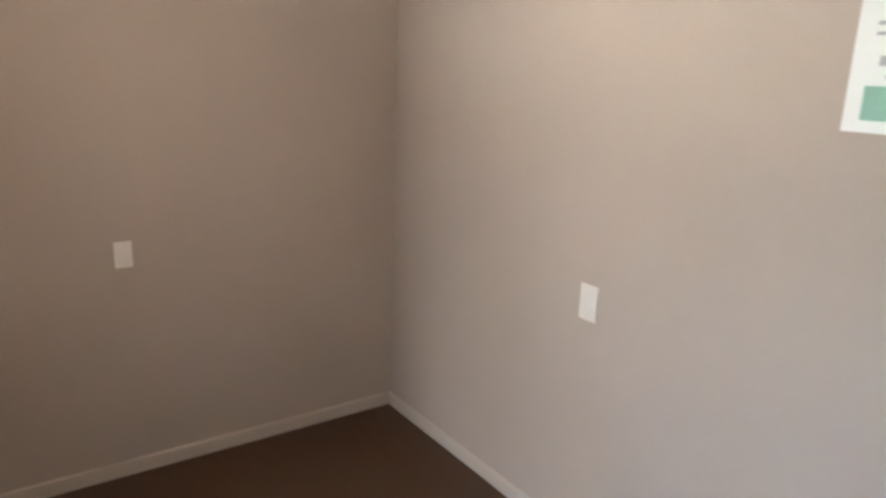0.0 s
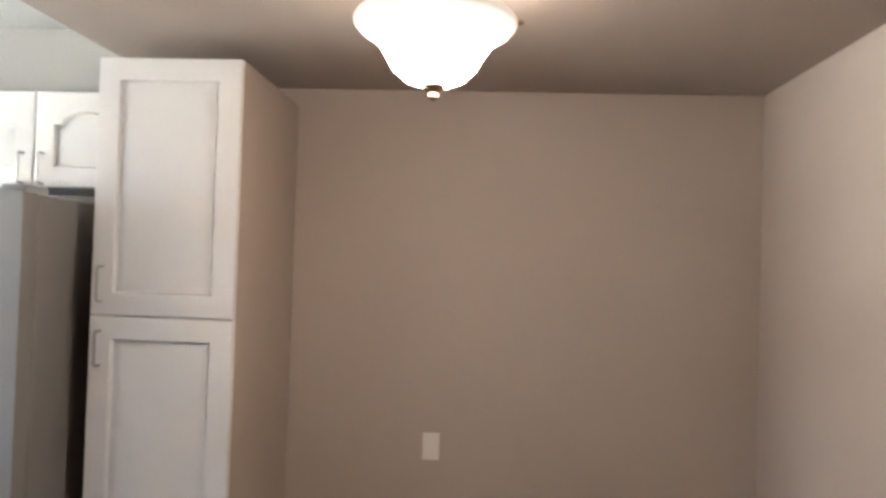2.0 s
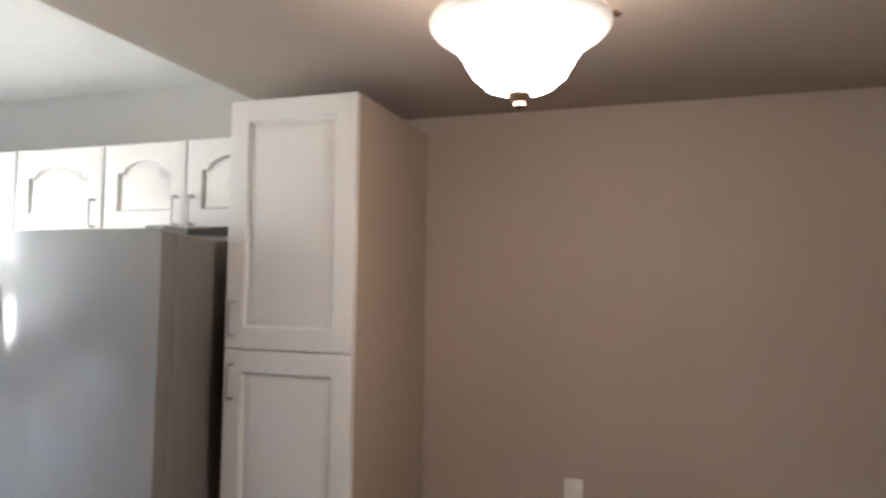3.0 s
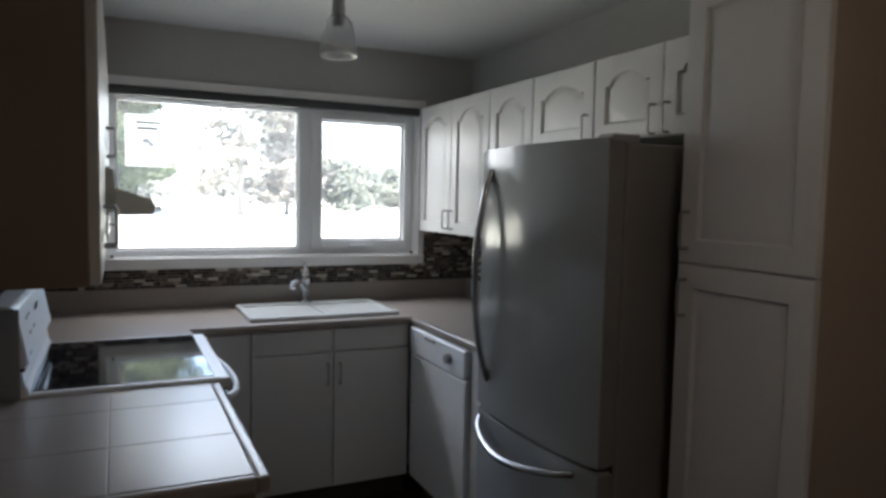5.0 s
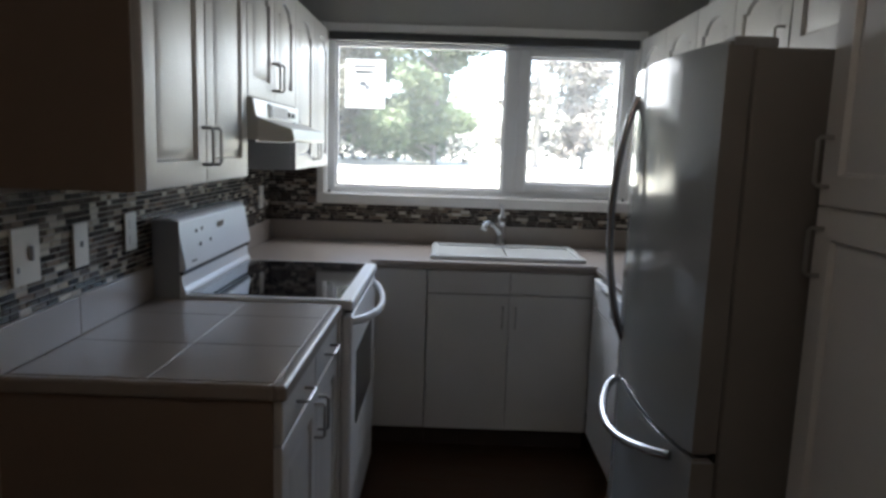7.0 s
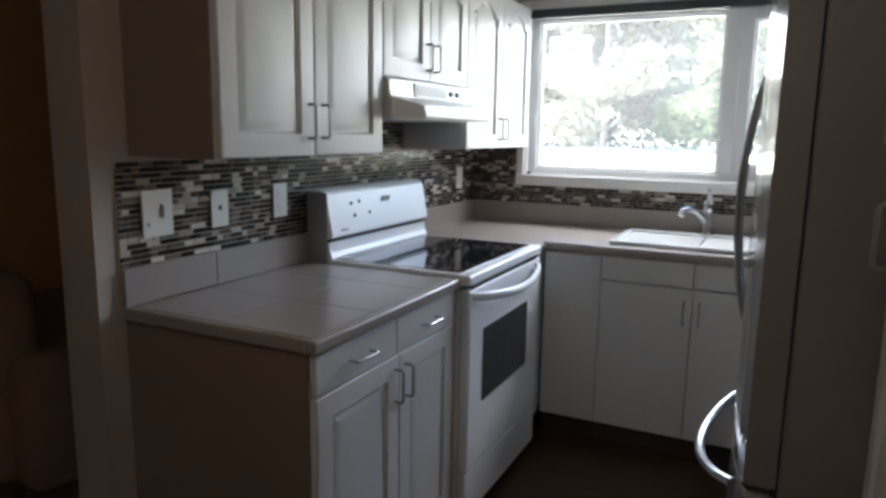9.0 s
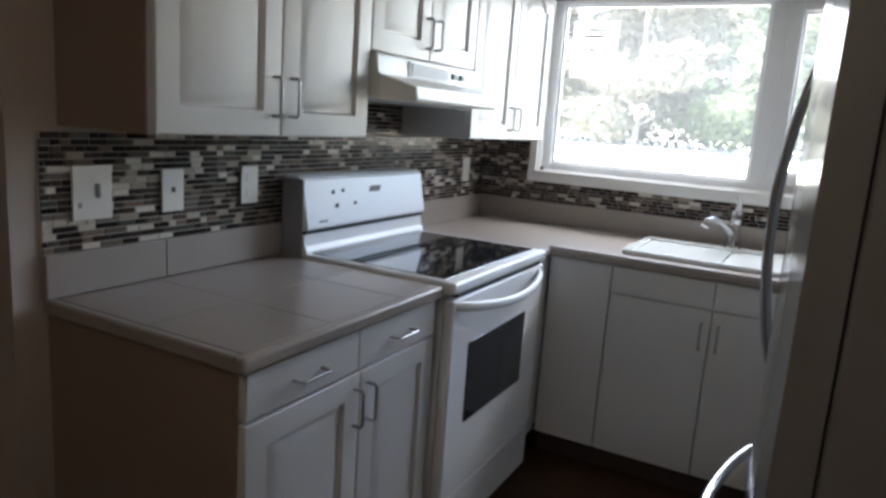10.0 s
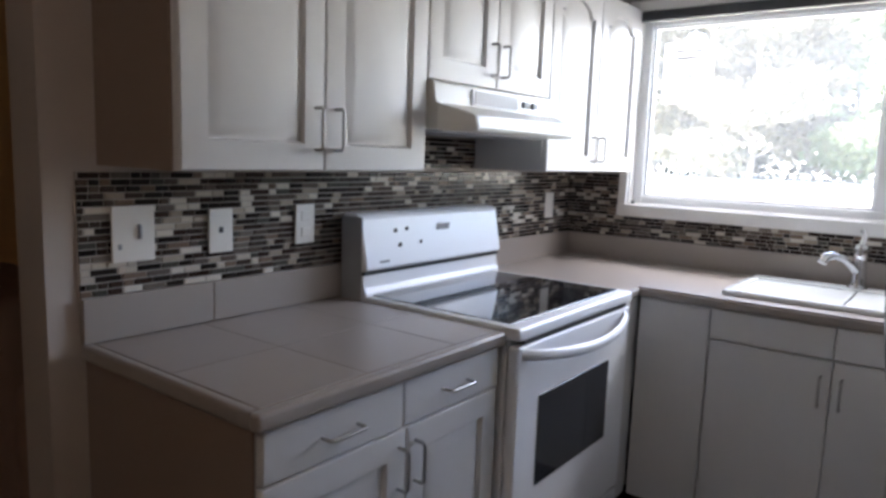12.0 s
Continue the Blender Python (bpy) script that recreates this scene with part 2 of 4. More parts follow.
def lathe(bm, prof, seg=40, close=False):
    rings = [[bm.verts.new((r * math.cos(a), r * math.sin(a), z)) for a in (k * 2 * math.pi / seg for k in range(seg))] for r, z in prof]
    pairs = list(zip(rings, rings[1:])) + ([(rings[-1], rings[0])] if close else [])
    for a, b in pairs:
        for k in range(seg):
            bm.faces.new((a[k], a[(k + 1) % seg], b[(k + 1) % seg], b[k]))
    return bm


def prism(bm, outline, x0, x1):
    """A solid with the outline (y, z) drawn out from x0 to x1."""
    a = [bm.verts.new((x0, y, z)) for y, z in outline]
    b = [bm.verts.new((x1, y, z)) for y, z in outline]
    k = len(a)
    bm.faces.new(a[::-1]), bm.faces.new(b)
    for i in range(k):
        bm.faces.new((a[i], a[(i + 1) % k], b[(i + 1) % k], b[i]))
    return bm


def soft_normals(me):
    """Rounded edges shade smoothly into flat faces: corner normals weighted by area over the faces within 50 degrees."""
    around = {}
    for poly in me.polygons:
        for v in poly.vertices:
            around.setdefault(v, []).append((poly.normal.copy(), poly.area))
    out = []
    for poly in me.polygons:
        for v in poly.vertices:
            s = Vector((0, 0, 0))
            for nrm, area in around[v]:
                if nrm.dot(poly.normal) > 0.64:
                    s += nrm * area
            out.append(s.normalized() if s.length > 1e-12 else poly.normal)
    me.normals_split_custom_set(out)


def finish(name, bm, mat, smooth=True):
    me = bpy.data.meshes.new(name)
    bmesh.ops.recalc_face_normals(bm, faces=bm.faces)
    bm.to_mesh(me)
    bm.free()
    me.materials.append(mat)
    if smooth:
        for poly in me.polygons:
            poly.use_smooth = True
        if len(me.polygons) < 4000:
            soft_normals(me)
    return me


def part(name, bm, mat, parent, label="", m=None):
    ob = new(name, finish(name, bm, mat))
    ob.parent = parent
    if m is not None:
        ob.matrix_basis = m
    return tagged(ob, label)


def thing(name, m, label, category, group="", kind=""):
    ob = new(name)
    ob.empty_display_size = 0.1
    ob.matrix_basis = m
    return tagged(ob, label, category, group, kind)


def solid(name, bm, mat, label, category, kind="structure", m=None):
    ob = new(name, finish(name, bm, mat))
    if m is not None:
        ob.matrix_basis = m
    return tagged(ob, label, category, kind=kind)


B = bmesh.new

# ---- the rooms ----
W, YS, XW = 2.30, -4.39, -1.75         # east wall, south wall, far west wall
WX, WE = -0.135, -2.405                # west face and free end of the kitchen wall
KC, DC, STEP = 2.335, 2.125, -2.29     # kitchen ceiling, dining ceiling, where they meet
OX0, OX1, OZ0, OZ1 = 0.30, 1.955, 1.165, 2.02   # window opening

bm = B()
box(bm, XW, W, YS, 0, -0.12, 0)
solid("floor", bm, M_FLOOR, "dark brown wood-look floor, worn", "floor")
bm = B()
box(bm, XW - 0.12, OX0, 0, 0.2, -0.12, 2.6)
box(bm, OX1, W + 0.12, 0, 0.2, -0.12, 2.6)
box(bm, OX0, OX1, 0, 0.2, -0.12, OZ0)
box(bm, OX0, OX1, 0, 0.2, OZ1, 2.6)
bmesh.ops.remove_doubles(bm, verts=bm.verts, dist=1e-5)
solid("wall_north", bm, M_WALL_K, "grey beige painted wall with a wide window", "wall")
solid("wall_east", box(B(), W, W + 0.12, STEP, 0, -0.12, 2.6), M_WALL_K, "grey beige painted wall behind the cabinets", "wall")
solid("wall_east_dining", box(B(), W, W + 0.12, YS, STEP, -0.12, 2.6), M_WALL, "plain taupe painted dining wall under the lamp", "wall")
solid("wall_south", box(B(), XW - 0.12, W + 0.12, YS - 0.12, YS, -0.12, 2.6), M_WALL, "plain taupe painted dining wall", "wall")
solid("wall_west", box(B(), WX, 0, WE, 0, -0.0, 2.6), M_WALL, "taupe painted kitchen wall that ends at an opening", "wall")
solid("wall_far_west", box(B(), XW - 0.12, XW, YS, 0, -0.12, 2.6), M_WALL_W, "dark ochre wall of the next room", "wall")
solid("ceiling", box(B(), 0, W, STEP, 0, KC, KC + 0.1), M_CEIL_K, "white painted kitchen ceiling", "ceiling")
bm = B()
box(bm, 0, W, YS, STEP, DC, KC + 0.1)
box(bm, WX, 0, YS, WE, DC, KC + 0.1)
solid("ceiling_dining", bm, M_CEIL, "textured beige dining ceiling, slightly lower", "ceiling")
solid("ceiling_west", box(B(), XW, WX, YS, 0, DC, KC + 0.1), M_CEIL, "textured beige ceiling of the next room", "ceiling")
for nm, a in (("baseboard_east", (W - 0.014, W, YS + 0.014, -2.76, 0, 0.06)), ("baseboard_south", (0.0, W, YS, YS + 0.014, 0, 0.06)),
              ("baseboard_west", (WX - 0.014, 0.012, WE - 0.014, WE, 0, 0.06))):
    solid(nm, box(B(), *a, bev=0.004), M_BASE, "low beige painted baseboard", "baseboard")

# added pale layer: its colour replaces light missing on the next room's floor
solid("pale_floor_west", box(B(), XW, WX, -2.9, 0, 0, 0.012, 0.004, 1), M_PALE_FLOOR, "pale beige floor layer added to lighten the dim next room", "carpet")

# ---- kitchen window ----
GY = 0.092
win = thing("window_1", pose(0, 0, 0), "white vinyl window with a fixed pane and a casement", "window", kind="structure")
bm = B()
box(bm, 0.262, 0.302, -0.022, 0.0, 1.112, 2.065, 0.004)
box(bm, 1.953, 1.995, -0.022, 0.0, 1.112, 2.065, 0.004)
part("casing", bm, M_TRIM, win)
part("window_sill", box(B(), 0.262, 1.995, -0.03, 0.0, 1.112, 1.168, 0.005), M_TRIM, win)
part("head_casing", box(B(), 0.302, 1.953, -0.02, 0.0, 2.018, 2.062, 0.004), M_TRIM, win)
bm = B()
box(bm, OX0, OX0 + 0.048, 0.048, 0.128, OZ0, OZ1, 0.004)
box(bm, OX1 - 0.045, OX1, 0.048, 0.128, OZ0, OZ1, 0.004)
box(bm, OX0 + 0.048, OX1 - 0.045, 0.048, 0.128, OZ0, OZ0 + 0.04, 0.004)
box(bm, OX0 + 0.048, OX1 - 0.045, 0.048, 0.128, OZ1 - 0.055, OZ1, 0.004)
box(bm, 1.267, 1.335, 0.05, 0.126, OZ0 + 0.04, OZ1 - 0.055, 0.004)
part("window_frame", bm, M_VINYL, win)
bm = B()
box(bm, OX0, OX0 + 0.008, 0.0, 0.048, OZ0, OZ1)
box(bm, OX1 - 0.008, OX1, 0.0, 0.048, OZ0, OZ1)
box(bm, OX0 + 0.008, OX1 - 0.008, 0.0, 0.048, OZ0, OZ0 + 0.008)
box(bm, OX0 + 0.008, OX1 - 0.008, 0.0, 0.048, OZ1 - 0.008, OZ1)
part("jamb_liner", bm, M_TRIM, win)
bm = B()
for x0, x1, z0, z1 in ((0.348, 1.267, 1.205, 1.965), (1.392, 1.888, 1.25, 1.925)):
    box(bm, x0, x0 + 0.012, 0.07, GY, z0, z1, 0.002, 1)
    box(bm, x1 - 0.012, x1, 0.07, GY, z0, z1, 0.002, 1)
    box(bm, x0 + 0.012, x1 - 0.012, 0.07, GY, z0, z0 + 0.012, 0.002, 1)
    box(bm, x0 + 0.012, x1 - 0.012, 0.07, GY, z1 - 0.012, z1, 0.002, 1)
part("glazing_bead", bm, M_VINYL, win)
sash = part("casement_sash", box(box(box(box(B(), 1.335, 1.392, 0.038, 0.113, 1.205, 1.965, 0.005), 1.888, 1.912, 0.038, 0.113, 1.205, 1.965, 0.005),
            1.392, 1.888, 0.038, 0.113, 1.205, 1.25, 0.005), 1.392, 1.888, 0.038, 0.113, 1.925, 1.965, 0.005), M_VINYL, win)
bm = B()
tube(bm, [(1.58, 0.034, 1.218), (1.60, 0.020, 1.221), (1.64, 0.012, 1.220), (1.69, 0.016, 1.216)], 0.006, 8)
box(bm, 1.55, 1.61, 0.026, 0.040, 1.208, 1.228, 0.003)
part("crank", bm, M_VINYL, sash, "white casement crank")
p1 = part("pane", box(B(), 0.34, 1.275, GY, GY + 0.006, 1.20, 1.97), M_GLASS, win)
p2 = part("pane", box(B(), 1.385, 1.895, GY, GY + 0.006, 1.245, 1.93), M_GLASS, win)
for p in (p1, p2):
    p.visible_shadow = False
for x in (0.327, 1.925):
    part("latch", box(B(), x - 0.006, x + 0.006, -0.006, 0.01, 1.170, 1.186, 0.002), M_DARK, win, "small black latch")
bm = B()
box(bm, 0.318, 1.955, -0.03, 0.008, 1.972, 2.016, 0.006)
solid("roller_shade", bm, M_BAR, "charcoal rolled-up window shade under the head casing", "shade", kind="")
note = thing("window_notice", pose(0.503, GY - 0.004, 1.77), "white paper notice taped inside the window pane", "notice")
part("sheet", box(B(), -0.108, 0.108, -0.001, 0.001, -0.14, 0.12), M_PAPER, note)
for x0, x1, z0, z1 in ((-0.06, 0.06, 0.075, 0.088), (-0.055, 0.045, 0.045, 0.06), (-0.03, 0.03, -0.065, -0.058), (-0.045, 0.04, -0.085, -0.078)):
    part("text_bar", box(B(), x0, x1, -0.003, -0.0015, z0, z1), M_FAINT, note)
bm = B()
bmesh.ops.create_circle(bm, cap_ends=True, radius=0.02, segments=18, matrix=pose(-0.012, -0.0022, -0.01, 90, 0, 0) @ Matrix.Diagonal((1.0, 0.7, 1, 1)))
bmesh.ops.create_circle(bm, cap_ends=True, radius=0.014, segments=18, matrix=pose(0.012, -0.0022, -0.028, 90, 0, 0))
part("emblem", bm, M_FAINT, note)

# ---- cabinets ----


def loop2d(w, h, inset, arch):
    """Outline of a panel inside a door front, with a cathedral top if arch > 0."""
    x0, x1, z0, z1 = inset, w - inset, inset, h - inset
    pts = [(x0, z0), (x1, z0)]
    n = 20
    for i in range(n + 1):
        u = i / n
        x = x1 + (x0 - x1) * u
        s = max(0.0, math.sin(math.pi * min(max((u - 0.10) / 0.80, 0), 1))) ** 0.55
        pts.append((x, z1 - arch * (1 - s)))
    return pts


def door_front(w, h, arch=0.0, frame_w=0.062, t=0.02):
    """A routed foil-wrapped door front: rounded slab, a moulded groove and a raised field. Front towards -y."""
    bm = B()

    def ring(inset, y, a):
        return [bm.verts.new((x, y, z)) for x, z in loop2d(w, h, inset, a)]
    rings = [ring(0.0, 0.0, 0), ring(0.0, -t + 0.004, 0), ring(0.004, -t, 0), ring(frame_w, -t, arch),
             ring(frame_w + 0.005, -t + 0.011, arch), ring(frame_w + 0.013, -t + 0.011, arch), ring(frame_w + 0.036, -t + 0.001, arch)]
    for a, b in zip(rings, rings[1:]):
        for k in range(len(a)):
            j = (k + 1) % len(a)
            bm.faces.new((a[k], a[j], b[j], b[k]))
    bm.faces.new(rings[0][::-1]), bm.faces.new(rings[-1])
    return bm


def slab_front(w, h, t=0.02):
    return box(B(), 0, w, -t, 0, 0, h, 0.004)


def pull(length, out=0.03, r=0.0042):
    """A square-bent wire pull, along z, feet at y = 0."""
    h = length / 2
    return tube(B(), [(0, 0, -h), (0, -out + 0.006, -h), (0, -out, -h + 0.006), (0, -out, h - 0.006), (0, -out + 0.006, h), (0, 0, h)], r, 8)


def cabinet(name, label, at, turn, w, depth, z0, z1, fronts, side=None, kick=0.0, group="", gap=0.0015):
    """Carcass with its back on y = 0 and its front towards -y, with fronts (kind, x0, x1, z0, z1, pull x, pull z, pull lies flat)."""
    c = thing(name, pose(*at, 0, 0, turn), label, "cabinet", group)
    d = depth - 0.021
    bm = box(B(), 0, w, -d, 0, z0 + kick, z1, 0.0015, 1)
    part("body", bm, side or M_CAB, c)
    if kick:
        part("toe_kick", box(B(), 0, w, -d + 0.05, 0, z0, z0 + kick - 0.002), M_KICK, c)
    for kind, a, b, c0, c1, px, pz, flat in fronts:
        ww, hh = b - a - 2 * gap, c1 - c0 - 2 * gap
        if kind == "arch":
            f = door_front(ww, hh, arch=min(0.055, hh * 0.14))
        elif kind == "door":
            f = door_front(ww, hh)
        else:
            f = slab_front(ww, hh)
        ob = part("drawer" if kind == "drawer" else ("panel" if kind == "panel" else "door"), f, M_CAB, c, m=pose(a + gap, -d - 0.001, c0 + gap))
        if px is not None:
            hm = pose(px - a - gap, -0.019, pz - c0 - gap, 0, 90 if flat else 0, 0)
            part("handle", pull(0.096), M_NICKEL, ob, "brushed nickel wire pull", m=hm)
    return c


UB, UT = 1.314, 2.022
wall_group = "wall cabinets"
# west wall, upper row (local x runs north)
cabinet("wall_cabinet", "white two-door wall cabinet with a taupe side, over the counter", (0, -2.279, 0), 90, 0.766, 0.322, UB, UT,
        [("arch", 0, 0.383, UB, UT, 0.351, UB + 0.10, False), ("arch", 0.383, 0.766, UB, UT, 0.416, UB + 0.10, False)], group=wall_group)
cabinet("wall_cabinet", "short white two-door wall cabinet above the range hood", (0, -1.512, 0), 90, 0.694, 0.322, 1.573, UT,
        [("arch", 0, 0.347, 1.573, UT, 0.315, 1.573 + 0.09, False), ("arch", 0.347, 0.694, 1.573, UT, 0.379, 1.573 + 0.09, False)], group=wall_group)
cabinet("wall_cabinet", "white two-door corner wall cabinet beside the window", (0, -0.817, 0), 90, 0.797, 0.322, UB, UT,
        [("arch", 0, 0.3985, UB, UT, 0.362, UB + 0.09, False), ("arch", 0.3985, 0.797, UB, UT, 0.435, UB + 0.09, False)], group=wall_group)
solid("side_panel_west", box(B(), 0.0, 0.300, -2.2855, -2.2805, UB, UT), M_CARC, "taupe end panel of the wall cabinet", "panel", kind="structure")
# east wall, upper row (local x runs south)
cabinet("wall_cabinet", "white two-door wall cabinet with arched panels beside the window", (W, -0.02, 0), -90, 0.82, 0.335, 1.308, UT,
        [("arch", 0, 0.41, 1.308, UT, 0.375, 1.385, False), ("arch", 0.41, 0.82, 1.308, UT, 0.445, 1.385, False)], group=wall_group)
cabinet("wall_cabinet", "narrow white wall cabinet with an arched panel", (W, -0.842, 0), -90, 0.378, 0.335, 1.308, UT,
        [("arch", 0, 0.378, 1.308, UT, 0.345, 1.385, False)], group=wall_group)
cabinet("wall_cabinet", "short white single-door cabinet with an arched panel near the refrigerator", (W, -1.222, 0), -90, 0.418, 0.335, 1.715, UT,
        [("arch", 0, 0.418, 1.715, UT, 0.385, 1.775, False)], group=wall_group)
cabinet("wall_cabinet", "short white two-door cabinet with arched panels above the refrigerator", (W, -1.642, 0), -90, 0.70, 0.335, 1.715, UT,
        [("arch", 0, 0.358, 1.715, UT, 0.325, 1.775, False), ("arch", 0.358, 0.70, 1.715, UT, 0.391, 1.775, False)], group=wall_group)
# pantry
PT, PG = 2.064, 1.338
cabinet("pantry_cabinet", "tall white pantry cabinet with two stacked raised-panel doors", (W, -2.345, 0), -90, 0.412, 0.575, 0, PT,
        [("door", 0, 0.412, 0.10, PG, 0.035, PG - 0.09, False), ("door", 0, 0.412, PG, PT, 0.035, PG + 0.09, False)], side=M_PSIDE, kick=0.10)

# lower row
base_group = "base cabinets"
BT = 0.872
cabinet("base_cabinet", "white base cabinet with two drawers over two raised-panel doors", (0, -2.318, 0), 90, 0.762, 0.625, 0, BT,
        [("drawer", 0, 0.381, 0.765, BT, 0.19, 0.817, True), ("drawer", 0.381, 0.762, 0.765, BT, 0.572, 0.817, True),
         ("door", 0, 0.395, 0.105, 0.762, 0.368, 0.675, False), ("door", 0.395, 0.762, 0.105, 0.762, 0.425, 0.675, False)], kick=0.10, group=base_group)
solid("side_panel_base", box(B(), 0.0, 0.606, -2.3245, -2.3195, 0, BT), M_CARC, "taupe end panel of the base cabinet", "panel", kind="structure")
cabinet("base_cabinet", "white corner base cabinet filling the gap beside the range", (0, -0.78, 0), 90, 0.78, 0.625, 0, BT,
        [("panel", 0, 0.165, 0.105, BT, None, None, False)], kick=0.10, group=base_group)
cabinet("base_cabinet", "plain white corner base cabinet door", (0.63, 0, 0), 0, 0.26, 0.625, 0, BT,
        [("panel", 0.004, 0.26, 0.105, BT, None, None, False)], kick=0.10, group=base_group)
cabinet("base_cabinet", "white sink base cabinet with false drawer fronts and two doors", (0.892, 0, 0), 0, 0.77, 0.625, 0, BT,
        [("drawer", 0, 0.382, 0.765, BT, None, None, False), ("drawer", 0.382, 0.77, 0.765, BT, None, None, False),
         ("panel", 0, 0.382, 0.105, 0.762, 0.352, 0.66, False), ("panel", 0.382, 0.77, 0.105, 0.762, 0.412, 0.66, False)], kick=0.10, group=base_group)
cabinet("base_cabinet", "narrow white base cabinet between dishwasher and refrigerator", (W, -1.262, 0), -90, 0.24, 0.625, 0, BT,
        [("panel", 0, 0.24, 0.105, BT, None, None, False)], kick=0.10, group=base_group)
cabinet("base_cabinet", "white blind corner base cabinet", (W, -0.03, 0), -90, 0.60, 0.60, 0, BT, [], kick=0.10, group=base_group)

# dishwasher
dw = thing("dishwasher", pose(W, -0.655, 0, 0, 0, -90), "white built-in dishwasher with a round dial, under the counter", "dishwasher")
part("body", box(B(), 0.003, 0.595, -0.60, -0.02, 0.10, 0.865, 0.004), M_WHITE, dw)
part("door", box(B(), 0.004, 0.594, -0.645, -0.602, 0.12, 0.735, 0.008), M_WHITE, dw)
cp = part("control_panel", box(B(), 0.004, 0.594, -0.650, -0.602, 0.742, 0.866, 0.008), M_WHITE, dw)
part("dial", lathe(B(), [(0.0, 0.022), (0.018, 0.022), (0.021, 0.016), (0.024, 0.0), (0.0, 0.0)], 24), M_GREYP, cp, "grey round dial", m=pose(0.45, -0.650, 0.805, 90, 0, 0))
part("latch", box(B(), 0.20, 0.30, -0.658, -0.650, 0.842, 0.856, 0.003), M_GREYP, cp)
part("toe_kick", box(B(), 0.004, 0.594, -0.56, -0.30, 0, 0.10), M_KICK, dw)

# ---- worktops with their upstands ----
CT, LIP = 0.91, 1.016


wt = thing("worktop", pose(0, 0, 0), "greige tiled worktop with rounded edges and an upstand, beside the range", "worktop")
part("slab", box(B(), 0.0, 0.632, -2.330, -1.543, 0.874, CT - 0.0018), M_SEAM, wt, "bed of grey joints between the tiles")
part("front_edge", box(B(), 0.609, 0.638, -2.336, -1.543, 0.874, CT, 0.009, 3), M_CTR, wt)
part("end_edge", box(B(), 0.0, 0.607, -2.336, -2.312, 0.874, CT, 0.008, 3), M_CTR, wt)
for x0, x1 in ((0.022, 0.3258), (0.3280, 0.6070)):
    for y0, y1 in ((-2.3100, -2.0360), (-2.0338, -1.7340), (-1.7318, -1.543)):
        part("tile", box(B(), x0, x1, y0, y1, CT - 0.006, CT, 0.0015, 1), M_CTR, wt)
for y0, y1 in ((-2.336, -2.0018), (-2.0002, -1.543)):
    part("upstand_tile", box(B(), 0.0, 0.02, y0, y1, CT + 0.001, LIP, 0.003), M_CTR, wt)
wt = thing("worktop", pose(0, 0, 0), "greige U-shaped worktop round the sink", "worktop")
SX0, SX1, SY0, SY1 = 0.92, 1.615, -0.53, -0.10     # sink cut-out
bm = B()
gx, gy = [0.0, 0.638, SX0, SX1, 1.665, W], [-1.525, -0.786, -0.637, SY0, SY1, 0.0]
gv = {(i, j): bm.verts.new((x, y, CT)) for i, x in enumerate(gx) for j, y in enumerate(gy)}
for i in range(5):
    for j in range(5):
        hole = (i == 2 and j == 3) or (j == 0 and i < 4) or (j == 1 and 0 < i < 4)
        if not hole:
            bm.faces.new((gv[i, j], gv[i + 1, j], gv[i + 1, j + 1], gv[i, j + 1]))
bmesh.ops.delete(bm, geom=[v for v in bm.verts if not v.link_faces], context="VERTS")
low = bmesh.ops.extrude_face_region(bm, geom=bm.faces[:])["geom"]
bmesh.ops.translate(bm, verts=[v for v in low if isinstance(v, bmesh.types.BMVert)], vec=(0, 0, -0.036))
edges = []
for e in bm.edges:
    a, c = e.verts[0].co, e.verts[1].co
    mid = (a + c) / 2
    if abs(a.z - c.z) < 1e-6 and len(e.link_faces) == 2 and abs(e.link_faces[0].normal.dot(e.link_faces[1].normal)) < 0.1 and 0.001 < mid.x < W - 0.001 and mid.y < -0.55:
        edges.append(e)
bm.normal_update()
bmesh.ops.bevel(bm, geom=edges, offset=0.009, segments=3, affect="EDGES")
part("slab", bm, M_CTR, wt)
bm = B()
box(bm, 0.0, 0.02, -0.786, -0.02, CT - 0.002, LIP, 0.004)
box(bm, 0.0, W, -0.02, 0.0, CT - 0.002, LIP, 0.004)
box(bm, W - 0.02, W, -1.50, -0.02, CT - 0.002, LIP, 0.004)
part("upstand", bm, M_CTR, wt)

# ---- sink and tap ----
sink = thing("kitchen_sink", pose(1.268, -0.315, CT), "white enamel drop-in sink with flat covers over its bowls", "sink")
bm = B()
hx, hy, rt = 0.368, 0.235, 0.019
box(bm, -hx, hx, -hy, -hy + 0.03, 0.0, rt, 0.006)
box(bm, -hx, hx, hy - 0.085, hy, 0.0, rt, 0.006)
box(bm, -hx, -hx + 0.035, -hy + 0.03, hy - 0.085, 0.0, rt, 0.006)
box(bm, hx - 0.035, hx, -hy + 0.03, hy - 0.085, 0.0, rt, 0.006)
part("rim", bm, M_SINK, sink)
for x0, x1 in ((-hx + 0.033, -0.003), (0.003, hx - 0.033)):
    part("cover", box(B(), x0, x1, -hy + 0.028, hy - 0.083, 0.002, 0.012, 0.003), M_SINK, sink, "flat white cover over a bowl")
tap = thing("kitchen_faucet", pose(1.262, -0.125, CT + 0.019), "chrome single-lever kitchen faucet behind the sink", "faucet")
part("base", lathe(B(), [(0.0, 0.0), (0.034, 0.0), (0.034, 0.006), (0.027, 0.014), (0.026, 0.05), (0.022, 0.10), (0.025, 0.115), (0.027, 0.14), (0.02, 0.158), (0.0, 0.162)], 24), M_CHROME, tap)
